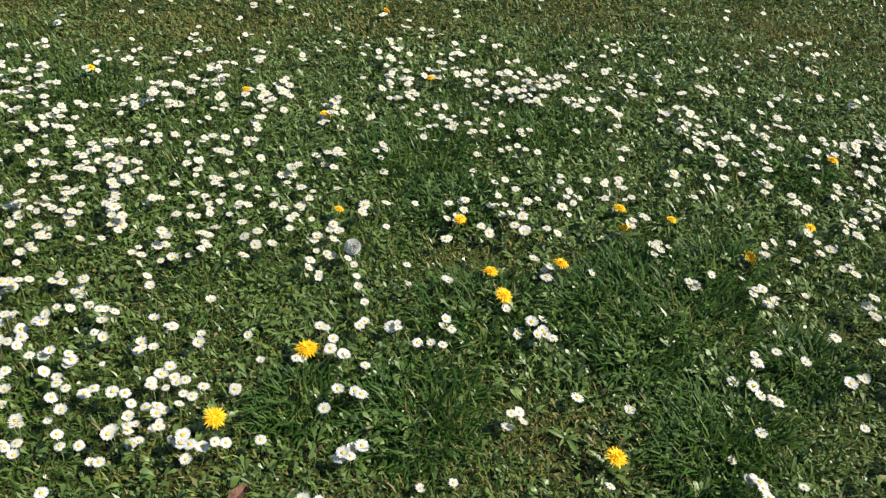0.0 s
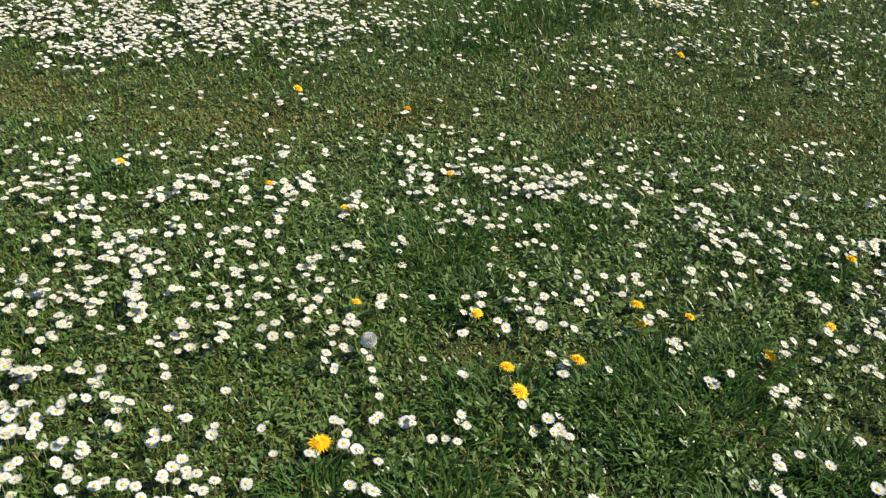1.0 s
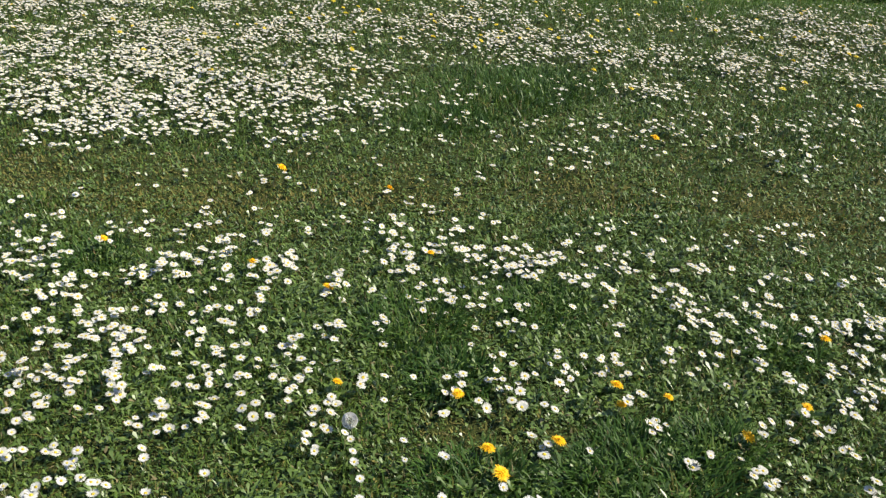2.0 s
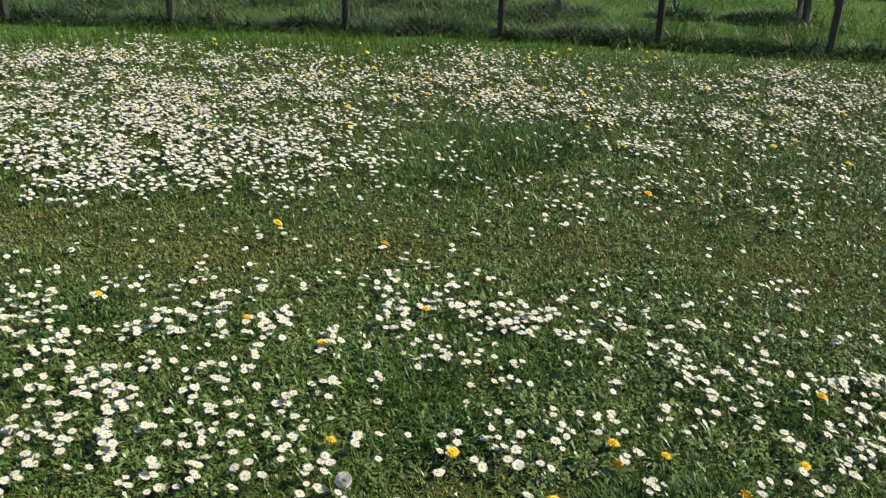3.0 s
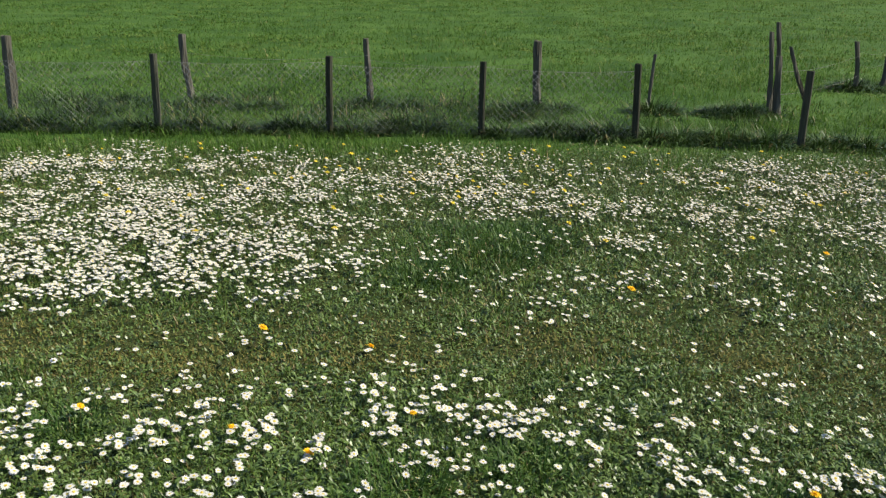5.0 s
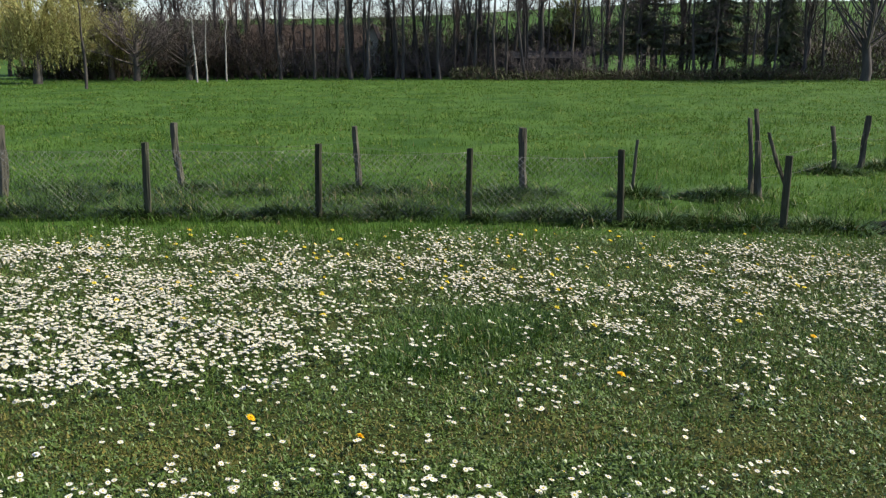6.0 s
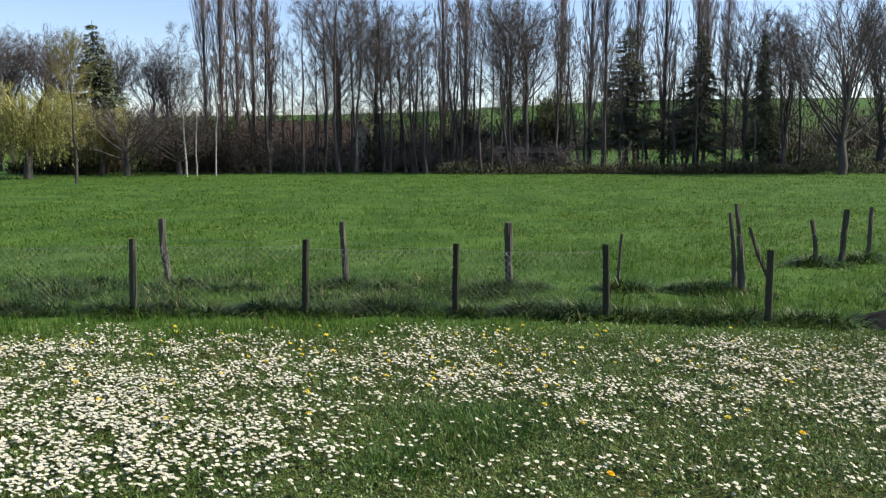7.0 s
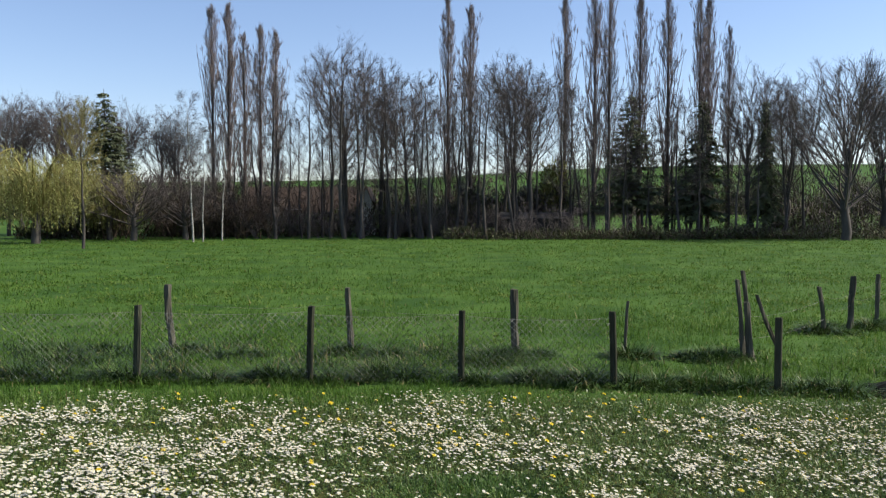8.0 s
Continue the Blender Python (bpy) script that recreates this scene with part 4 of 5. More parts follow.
def dark_heap():
    """A low wedge of folded dark sheeting at the fence line."""
    bm = bmesh.new()
    rows = []
    for r in range(9):
        u = r / 8
        ring = []
        for k in range(9):
            v_ = k / 8
            z = 0.26 * min(u * 1.4, 1) * (1 - 0.5 * v_ * v_) * math.sin(math.pi * (0.12 + 0.76 * v_)) + 0.02 * noise.noise(Vector((u * 5, v_ * 9, 3)))
            ring.append(bm.verts.new((u * 0.9, v_ * 0.55 - 0.2, max(z, 0.0) if 0 < k < 8 and r > 0 else -0.03)))
        rows.append(ring)
    for r in range(8):
        for k in range(8):
            bm.faces.new((rows[r][k], rows[r + 1][k], rows[r + 1][k + 1], rows[r][k + 1]))
    me = bpy.data.meshes.new("dark_sheeting")
    bm.to_mesh(me)
    bm.free()
    me.materials.append(SHEET)
    ob = new("dark_sheeting", me)
    ob.location = (3.62, 7.0, GROUND + 0.02)
    tagged(ob, "low heap of folded dark sheeting on the grass", "sheeting")


dark_heap()

# ---- trees ----


def unit(v):
    return v / (np.linalg.norm(v) + 1e-9)


def branch(lines, twigs, start, way, length, radius, level, spec):
    """One limb with its side limbs; spec[level]: side limbs, their length, angle, upward pull, wander, sides, steps, first place."""
    kids, share, angle, lift, wander, sides, steps, first = spec[level]
    pts, d, p = [start], unit(way), np.array(start, float)
    for s in range(steps):
        d = unit(d + rng.normal(0, wander, 3) + np.array([0, 0, lift]))
        p = p + d * length / steps
        pts.append(p)
    pts = np.array(pts)
    if sides > 2:
        end = 0.25 if level else 0.12
        lines.append((pts, radius * np.linspace(1, end, steps + 1), sides))
    else:
        twigs[sides - 1].append((*pts[0], *pts[-1], radius))
    if level + 1 >= len(spec):
        return
    for k in range(kids):
        u = first + (1 - first) * (k + rng.random()) / kids
        i = min(int(u * steps), steps - 1)
        at = pts[i] + (pts[i + 1] - pts[i]) * (u * steps - i)
        axis = unit(pts[i + 1] - pts[i])
        a = k * 2.4 + rng.normal(0, 0.5)
        ref = unit(np.array([axis[1] * 0.38 - axis[2] * 0.87, axis[2] * 0.31 - axis[0] * 0.38, axis[0] * 0.87 - axis[1] * 0.31]))
        cross = np.array([axis[1] * ref[2] - axis[2] * ref[1], axis[2] * ref[0] - axis[0] * ref[2], axis[0] * ref[1] - axis[1] * ref[0]])
        out = ref * math.cos(a) + cross * math.sin(a)
        g = angle * rng.uniform(0.7, 1.3)
        taper = 1 - 0.55 * u if level else (1 - 0.75 * (u - first) / (1 - first))
        branch(lines, twigs, at, axis * math.cos(g) + out * math.sin(g), length * share * taper * rng.uniform(0.75, 1.2), max(radius * (1 - 0.8 * u) * (0.40 if level == 0 else 0.5), THINNEST), level + 1, spec)


THINNEST = 0.008  # radius of the last twigs


def twig_mesh(twigs):
    """The last two orders of twigs: slim three-sided cones, and single slivers for the finest."""
    out = []
    for order, rows in enumerate(twigs):
        if not rows:
            continue
        q = np.array(rows)
        a, b, r = q[:, :3], q[:, 3:6], q[:, 6:7]
        d = b - a
        d /= np.linalg.norm(d, axis=1)[:, None] + 1e-9
        s = np.cross(d, rng.normal(0, 1, d.shape))
        s /= np.linalg.norm(s, axis=1)[:, None] + 1e-9
        n = len(q)
        if order == 0:
            out.append((np.stack([a - s * r, a + s * r, b], 1).reshape(-1, 3), np.arange(3 * n).reshape(-1, 3)))
        else:
            c = np.cross(d, s)
            ring = [a + (s * math.cos(g) + c * math.sin(g)) * r for g in (0, TAU / 3, 2 * TAU / 3)]
            t = np.array([[0, 1, 3], [1, 2, 3], [2, 0, 3]])
            out.append((np.stack([*ring, b], 1).reshape(-1, 3), (t[None] + 4 * np.arange(n)[:, None, None]).reshape(-1, 3)))
    return out


def inside(p, d, wide, base, tall):
    """How far from p along d the edge of the crown's egg shape lies."""
    half = (1 - base) * tall / 2
    s = np.array([1 / wide, 1 / wide, 1 / half])
    q, e = (p - np.array([0, 0, base * tall + half])) * s, d * s
    a, b, c = (e * e).sum(1), (q * e).sum(1), (q * q).sum(1) - 1
    disc = b * b - a * c
    t = (-b + np.sqrt(np.maximum(disc, 0))) / a
    return np.where(disc > 0, np.maximum(t, 0), 0)


def normal_rows(d):
    return d / (np.linalg.norm(d, axis=1)[:, None] + 1e-9)


def slivers(a, b, r):
    """Slim single triangles from a to b."""
    d = normal_rows(b - a)
    s = normal_rows(np.cross(d, rng.normal(0, 1, d.shape))) * np.asarray(r)[:, None]
    return np.stack([a - s, a + s, b], 1).reshape(-1, 3), np.arange(3 * len(a)).reshape(-1, 3)


def cones(a, b, ra, rb):
    """Slim three-sided tapering twigs from a to b."""
    d = normal_rows(b - a)
    s = normal_rows(np.cross(d, rng.normal(0, 1, d.shape)))
    c = np.cross(d, s)
    ring = [p + (s * math.cos(g) + c * math.sin(g)) * np.asarray(r)[:, None] for p, r in ((a, ra), (b, rb)) for g in (0, TAU / 3, 2 * TAU / 3)]
    t = np.array([[0, 1, 4], [0, 4, 3], [1, 2, 5], [1, 5, 4], [2, 0, 3], [2, 3, 5]])
    return np.stack(ring, 1).reshape(-1, 3), (t[None] + 6 * np.arange(len(a))[:, None, None]).reshape(-1, 3)


def side_shoots(start, way, length, n, first, spread, lift):
    """n shoots along each of the given limbs: places, directions and the limb each belongs to."""
    i = np.repeat(np.arange(len(start)), n)
    u = first + (1 - first) * rng.random(len(i)) ** 0.8
    at = start[i] + way[i] * (length[i] * u)[:, None]
    d = normal_rows(way[i] + spread * normal_rows(rng.normal(0, 1, (len(i), 3))) + np.array([0, 0, lift]))
    return at, d, i, u


# crown: half width, foot of the crown, top of the leading trunk, limbs, their rise, shoots at three orders, spread, lift, length of the last twigs
SLENDER = (1.55, 0.32, 0.93, 22, 0.72, (6, 6, 4), 0.85, 0.22, 0.45)
FORKED = (2.7, 0.36, 0.66, 26, 0.85, (9, 8, 5), 0.80, 0.16, 0.42)
FAN = (3.7, 0.17, 0.55, 34, 0.95, (9, 8, 5), 0.75, 0.15, 0.42)
LOMBARDY = (0.78, 0.12, 0.97, 84, 1.25, (7, 7, 4), 0.42, 0.45, 0.40)
LOW_SPREAD = (2.6, 0.22, 0.55, 22, 0.45, (9, 6, 4), 0.95, 0.05, 0.32)
YOUNG = (1.35, 0.30, 0.85, 24, 0.85, (9, 8, 5), 0.75, 0.22, 0.30)
BIRCHES = (1.35, 0.30, 0.95, 28, 0.60, (6, 6, 4), 0.90, -0.10, 0.40)
SHRUB = [(7, 0.5, 0.5, 0.05, 0.08, 3, 3, 0.1), (5, 0.55, 0.6, 0.05, 0.1, 2, 1, 0.1), (4, 0.7, 0.6, 0.0, 0.1, 2, 1, 0.1), (0, 0.5, 0.6, 0.0, 0.1, 1, 1, 0.2)]


def bare_tree(name, tall, radius, spec, bark, twig, label, lean=(0, 0)):
    """Trunk and crown of a leafless tree: limbs that rise to an uneven egg-shaped crown, with three orders of shoots."""
    wide, base, lead, limbs, rise, (n2, n3, n4), spread, lift, last = spec
    steps = 10
    u = np.linspace(0, 1, steps + 1)
    sway = np.cumsum(rng.normal(0, 0.006, (steps + 1, 2)), 0) * tall * (0.12 if lead > 0.95 else 1.0)
    trunk = np.stack([lean[0] * u * tall + sway[:, 0] - sway[0, 0], lean[1] * u * tall + sway[:, 1] - sway[0, 1], u * lead * tall - 0.1], 1)
    thick = radius * (1 - u * (0.90 if lead > 0.7 else 0.62))
    wood = [(trunk, thick, 7)]
    # limbs: each a bent line that starts flatter and turns up
    h = base * 0.85 + (lead - base * 0.85) * (np.arange(limbs) + rng.random(limbs)) / limbs
    h = np.minimum(h, lead - 0.01) / lead
    start = np.stack([np.interp(h, u, trunk[:, c]) for c in range(3)], 1)
    a = np.arange(limbs) * 2.4 + rng.normal(0, 0.4, limbs)
    e = rise * rng.uniform(0.65, 1.25, limbs) + 0.35 * h
    e = np.clip(e, 0.1, 1.5)
    d = np.stack([np.cos(a) * np.cos(e), np.sin(a) * np.cos(e), np.sin(e)], 1)
    reach = inside(start, d, wide, base, tall) * rng.uniform(0.72, 1.08, limbs)
    reach = np.maximum(reach, 0.25 * wide)
    thin = np.interp(h, u, thick) * rng.uniform(0.24, 0.40, limbs)
    segs, fine = [], []
    for i in range(limbs):
        pts, p, way = [start[i]], start[i], normal_rows((d[i] - np.array([0, 0, 0.22]) + rng.normal(0, 0.06, 3))[None])[0]
        for k in range(4):
            pts.append(p + way * reach[i] / 4)
            segs.append((p, way, reach[i] / 4))
            p = pts[-1]
            way = unit(way + np.array([0, 0, 0.11]) + rng.normal(0, 0.11 * spread, 3))
        fine.append((np.array(pts), thin[i] * np.linspace(1, 0.22, 5), 4))
    s, w_, l = np.array([q[0] for q in segs]), np.array([q[1] for q in segs]), np.array([q[2] for q in segs])
    keep = np.arange(len(s)) % 4 > 0
    s, w_, l = s[keep], w_[keep], l[keep]
    at, d2, i, _ = side_shoots(s, w_, l, max(2, n2 // 3), 0.0, spread, lift)
    l2 = np.minimum(inside(at, d2, wide, base, tall) * rng.uniform(0.8, 1.08, len(at)), 4 * l[i] * rng.uniform(0.3, 0.65, len(at)))
    l2 = np.maximum(l2, last * 0.8)
    r2 = np.minimum(0.010 + 0.006 * l2, 0.022)
    pieces = [cones(at, at + d2 * l2[:, None], r2, r2 * 0.4)]
    at3, d3, i3, u3 = side_shoots(at, d2, l2, n3, 0.12, spread * 0.9, lift * 0.8)
    l3 = np.maximum(np.minimum(l2[i3] * (1 - 0.6 * u3) * rng.uniform(0.4, 0.75, len(at3)), 2.2 * last), last * 0.7)
    pieces.append(slivers(at3, at3 + d3 * l3[:, None], np.full(len(at3), 0.0060)))
    at4, d4, i4, u4 = side_shoots(at3, d3, l3, n4, 0.15, spread * 0.8, lift * 0.6)
    pieces.append(slivers(at4, at4 + d4 * (last * rng.uniform(0.4, 1.0, len(at4)))[:, None], np.full(len(at4), 0.0042)))
    tree = new(name, None)
    put("trunk", mesh_from("trunk", *tubes(wood), [bark], flat=False), tree)
    put("crown", mesh_from("crown", *join([tubes(fine), *pieces]), [twig]), tree)
    tree["grown"] = float(max((at4[:, 2]).max(), trunk[:, 2].max())) + 0.2
    return tagged(tree, label, "tree")


def plant(proto, x, y, scale, turn, wide=1.0, label=""):
    m = Matrix.LocRotScale((x, y, float(height(x, y))), Euler((0, 0, turn)), (scale * wide, scale * wide, scale))
    ob = copy_thing(proto, m)
    if label:
        tagged(ob, label)
    return ob


def first_at(proto, x, y, scale, turn, wide=1.0):
    proto.matrix_basis = Matrix.LocRotScale((x, y, float(height(x, y))), Euler((0, 0, turn)), (scale * wide, scale * wide, scale))


def row_of(protos, places, tall=0.0, wide=(0.9, 1.1)):
    """Plants at (x, y, height); the first of each model is used where it stands, then copied."""
    used = [p for p in protos]
    made = {}
    for i, (x, y, h) in enumerate(places):
        k = i % len(used)
        s, turn, wd = h / (tall or used[k]["grown"]), rng.random() * TAU, rng.uniform(*wide)
        if k not in made:
            made[k] = (x, y, s, turn, wd)
        else:
            plant(used[k], x, y, s, turn, wd)
    for k, v in made.items():
        first_at(used[k], *v)


POPLARS = [(-16.3, 59.0, 16.5), (-15.6, 60.7, 17.0), (-14.8, 62.3, 15.2), (-13.1, 59.9, 15.3), (-11.8, 59.0, 14.7), (0.4, 59.0, 17.3), (2.0, 60.7, 16.9), (8.4, 57.4, 16.8), (11.0, 60.7, 18.6), (11.6, 58.2, 17.5), (14.1, 59.9, 17.5), (15.9, 59.0, 17.3), (17.9, 58.2, 17.5), (19.6, 61.5, 17.7), (20.2, 59.0, 15.0)]
row_of([bare_tree("poplar_tree", 20, 0.22, LOMBARDY, BARK, POPLAR_TWIG, "tall narrow leafless poplar in the tree line") for _ in range(3)], POPLARS, wide=(0.85, 1.1))

SLENDERS = [(x, 51 + 6 * ((i * 0.618) % 1), h) for i, (x, h) in enumerate(((-10.3, 10.5), (-9.3, 8.5), (-8.5, 10.9), (-7.5, 9.3), (-7.3, 11.8), (-6.1, 12.2), (-5.7, 10.5), (-5.1, 11.3), (-4.3, 10.1), (-3.4, 11.8), (-3.0, 10.1), (-2.2, 11.3), (-1.3, 9.7), (-0.7, 10.5), (0.2, 9.3), (0.9, 10.9), (1.6, 10.1), (2.5, 11.3), (3.3, 10.1), (4.0, 11.8), (4.6, 10.1), (5.6, 11.3), (6.2, 9.3), (7.4, 10.1), (7.9, 8.5), (9.3, 9.3), (10.2, 10.1), (13.3, 9.7), (15.1, 9.3), (16.7, 10.1), (18.7, 9.3), (21.6, 10.5), (22.3, 10.8), (23.3, 9.3)))]
SLENDERS += [(float(x), float(rng.uniform(50.5, 59)), float(rng.uniform(8.0, 11.5))) for x in rng.uniform(-10.5, 8.5, 16)]
SLENDERS += [(float(x), float(rng.uniform(50.5, 58)), float(rng.uniform(6.5, 9.5))) for x in rng.uniform(8.5, 26, 16)]
SLENDERS += [(-14.4, 57.0, 8.6), (-13.3, 56.2, 8.2), (-12.4, 57.5, 9.0), (-11.3, 56.0, 9.4), (-10.6, 57.2, 9.0), (8.4, 55.0, 10.0), (9.7, 56.5, 10.6), (11.9, 54.0, 9.8), (12.4, 57.0, 10.4), (13.9, 55.5, 10.2), (16.1, 54.6, 10.0)]
row_of([bare_tree("slender_tree", 13, 0.14, SLENDER, BARK, TWIG, "slender dark leafless tree at the wood's edge", lean=(rng.normal(0, 0.05), 0)) for _ in range(4)], SLENDERS)

BROADS = [(-6.6, 55.8, 14.0), (4.5, 56.6, 13.0), (5.6, 53.3, 11.8), (20.2, 54.1, 11.9), (-29.1, 57.4, 10.4), (-27.5, 59.0, 10.3), (-23.0, 60.7, 10.3), (-32.2, 57.4, 10.8), (-2.6, 57.4, 11.3), (28.3, 52.5, 10.9), (-25.6, 56.6, 9.9), (-20.1, 62.3, 9.7), (-27.0, 60, 10.4), (-24.6, 62, 10.0), (-21.3, 63, 9.8), (-19.3, 60, 8.6), (22.6, 55, 10.6), (-4.2, 56.6, 11.6), (-30.6, 58.4, 10.2), (-28.6, 56.4, 9.6)]
row_of([bare_tree("broad_tree", 12.5, 0.2, FORKED, BARK, TWIG, "broad leafless tree with a rounded twiggy crown") for _ in range(3)], BROADS, wide=(0.9, 1.15))

row_of([bare_tree("fan_tree", 9.5, 0.25, FAN, BARK, TWIG, "big leafless tree with limbs fanning from a thick trunk")], [(23.6, 48.6, 11.1), (27.9, 52.5, 10.6)])

birch = bare_tree("birch_tree", 11.5, 0.085, BIRCHES, BIRCH, TWIG, "white-barked leafless birch on the grass", lean=(-0.10, 0))
first_at(birch, -14.0, 46.4, 8.6 / birch["grown"], 0.15)
plant(birch, -13.5, 46.6, 9.0 / birch["grown"], 1.7)
plant(birch, -12.75, 47.8, 9.4 / birch["grown"], 3.0)
row_of([bare_tree("young_tree", 8.5, 0.10, YOUNG, BARK, BUD, "young tree just coming into yellowish bud")], [(-16.04, 36.9, 7.0)])
row_of([bare_tree("orchard_tree", 3.6, 0.19, LOW_SPREAD, BARK, TWIG, "low spreading dark leafless tree on the grass")], [(-18.05, 48.4, 4.6), (-15.6, 50.2, 4.2)], wide=(0.9, 1.0))


def spruce(tall, radius, label, droop=0.25):
    wood = [(np.array([[0, 0, -0.1], [0, 0, tall * 0.5], [0, 0, tall]]), [0.16, 0.09, 0.015], 6)]
    sprays = []
    z = 0.20 * tall
    while z < tall * 0.985:
        u = z / tall
        reach = 1.25 * radius * (1 - u) ** 0.9 + 0.10
        for k in range(10 if u < 0.75 else 6):
            if rng.random() < 0.12:
                continue
            a, r = rng.random() * TAU, reach * rng.uniform(0.65, 1.15)
            s = np.linspace(0, 1, 5)
            px, py = r * s * math.cos(a), r * s * math.sin(a)
            pz = z - droop * r * s + 0.22 * r * s * s
            pts = np.stack([px, py, pz], 1)
            wood.append((pts, np.linspace(0.025, 0.008, 5), 3))
            n = max(9, int(r * 24))
            q = rng.random(n) ** 0.7
            cx, cy = r * q * math.cos(a), r * q * math.sin(a)
            cz = z - droop * r * q + 0.22 * r * q * q
            sprays.append(blades(cx, cy, cz, rng.uniform(0.3, 0.7, n) * (0.5 + 0.4 * (1 - u)), rng.uniform(0.08, 0.17, n), a + rng.normal(0, 0.9, n), rng.uniform(1.35, 2.0, n), rng.uniform(0.1, 0.6, n), "leaf"))
        z += 0.034 * tall * (1 - 0.45 * u)
    base = new("spruce_tree", None)
    put("trunk", mesh_from("trunk", *tubes(wood[:1]), [BARK], flat=False), base)
    put("branchwork", mesh_from("branchwork", *tubes(wood[1:]), [BARK]), base)
    put("crown", mesh_from("crown", *join(sprays), [NEEDLE]), base)
    return tagged(base, label, "tree")


first_at(spruce(9.5, 2.7, "dark green spruce with drooping boughs among bare trees"), -21.5, 52.9, 1.0, 0.4)
first_at(spruce(9.7, 2.5, "dark ragged spruce in front of tall poplars"), 12.6, 55.8, 1.0, 1.4)
first_at(spruce(9.3, 2.3, "dark spruce half hidden by bare trees", 0.5), 17.1, 55, 1.0, 2.2)
first_at(spruce(9.0, 1.15, "narrow dark spruce with hanging twigs", 0.9), 20.7, 53.4, 1.0, 0.9)


def willow(tall, radius, label, strands):
    """A weeping willow: short trunk, arching limbs, curtains of leafy twigs."""
    wood, hang, leaves = [], [], []
    wood.append((np.array([[0, 0, -0.1], [0.08, 0, tall * 0.2], [0.02, 0.05, tall * 0.36]]), [0.27, 0.22, 0.18], 8))
    ends = []
    for k in range(16):
        a, r = k * 2.4, radius * rng.uniform(0.35, 0.95)
        s = np.linspace(0, 1, 7)
        z = tall * (0.34 + 0.66 * np.sin(s * rng.uniform(1.5, 1.9)) * rng.uniform(0.72, 1.0))
        pts = np.stack([r * s * math.cos(a), r * s * math.sin(a), z], 1)
        wood.append((pts, np.linspace(0.13, 0.025, 7), 5))
        ends.append(pts)
    for k in range(strands):
        pts = ends[int(rng.integers(0, len(ends)))]
        i = int(rng.integers(2, 7))
        p = pts[i] + rng.normal(0, 0.38, 3) * np.array([1, 1, 0.5])
        drop = min(p[2] - rng.uniform(0.6, 2.2), tall * rng.uniform(0.3, 0.85))
        if drop < 0.3:
            continue
        out = unit(np.array([p[0], p[1], 0])) * rng.uniform(0, 0.35)
        line = np.array([p, p + out + np.array([0, 0, 0.05 - drop * 0.3]), p + out * 1.2 - np.array([0, 0, drop])])
        hang.append((line, [0.006, 0.005, 0.004], 3))
        n = max(5, int(drop * 10))
        u = rng.random(n)
        q = np.where((u < 0.5)[:, None], line[0] + (line[1] - line[0]) * (2 * u)[:, None], line[1] + (line[2] - line[1]) * (2 * u - 1)[:, None])
        leaves.append(blades(q[:, 0], q[:, 1], q[:, 2], rng.uniform(0.10, 0.20, n), rng.uniform(0.035, 0.06, n), rng.random(n) * TAU, rng.uniform(1.6, 2.9, n), np.zeros(n), "spike"))
    base = new("willow_tree", None)
    put("trunk", mesh_from("trunk", *tubes(wood[:1]), [BARK], flat=False), base)
    put("branchwork", mesh_from("branchwork", *tubes(wood[1:] + hang), [BUD]), base)
    put("crown", mesh_from("crown", *join(leaves), [WILLOW_LEAF]), base)
    return tagged(base, label, "tree")


big_willow = willow(5.4, 3.4, "weeping willow in fresh yellow-green leaf", 680)
first_at(big_willow, -21.5, 43.7, 0.86, 0.0, 1.12)
plant(big_willow, -26.2, 45.5, 1.22, 2.0, 0.9, "taller weeping willow in yellow-green leaf")
plant(big_willow, -20.3, 50.5, 0.9, 4.0, 0.8, "small weeping willow behind a larger one")

# ---- undergrowth ----


def shrub(label, twig, tall, stems):
    lines, twigs = [], ([], [])
    for s in range(stems):
        a, r = rng.random() * TAU, 0.7 * math.sqrt(rng.random())
        start = np.array([r * math.cos(a), r * math.sin(a), -0.05])
        branch(lines, twigs, start, np.array([0.5 * math.cos(a), 0.5 * math.sin(a), 1.0]), tall * rng.uniform(0.6, 1), 0.017, 0, SHRUB)
    me = mesh_from("shrub", *join([tubes(lines), *twig_mesh(twigs)]), [twig])
    return tagged(put("shrub", me), label, "shrub", "shrubs along the wood")


def shrub_row(protos, n, x0, x1, y0, y1, low, high):
    places = []
    for i in range(n):
        x = x0 + (x1 - x0) * (i + rng.random()) / n
        places.append((x, float(rng.uniform(y0, y1)), float(rng.uniform(low, high))))
    row_of(protos, places, 2.6, (1.0, 1.5))


brown = [shrub("brown leafless shrub at the edge of the wood", BROWN_TWIG, 2.6, 8) for _ in range(2)]
dark = [shrub("dark leafless shrub at the edge of the wood", TWIG, 2.6, 8) for _ in range(2)]
shrub_row(brown, 26, -26, -10.5, 51, 60, 2.8, 5.6)
shrub_row(dark, 28, -11.5, 9, 51, 58, 1.2, 3.2)
for i in range(13):
    plant(dark[i % 2], 8 + 25 * (i + rng.random()) / 13, float(rng.uniform(50.5, 57)), float(rng.uniform(0.35, 0.95)), rng.random() * TAU, 1.5)


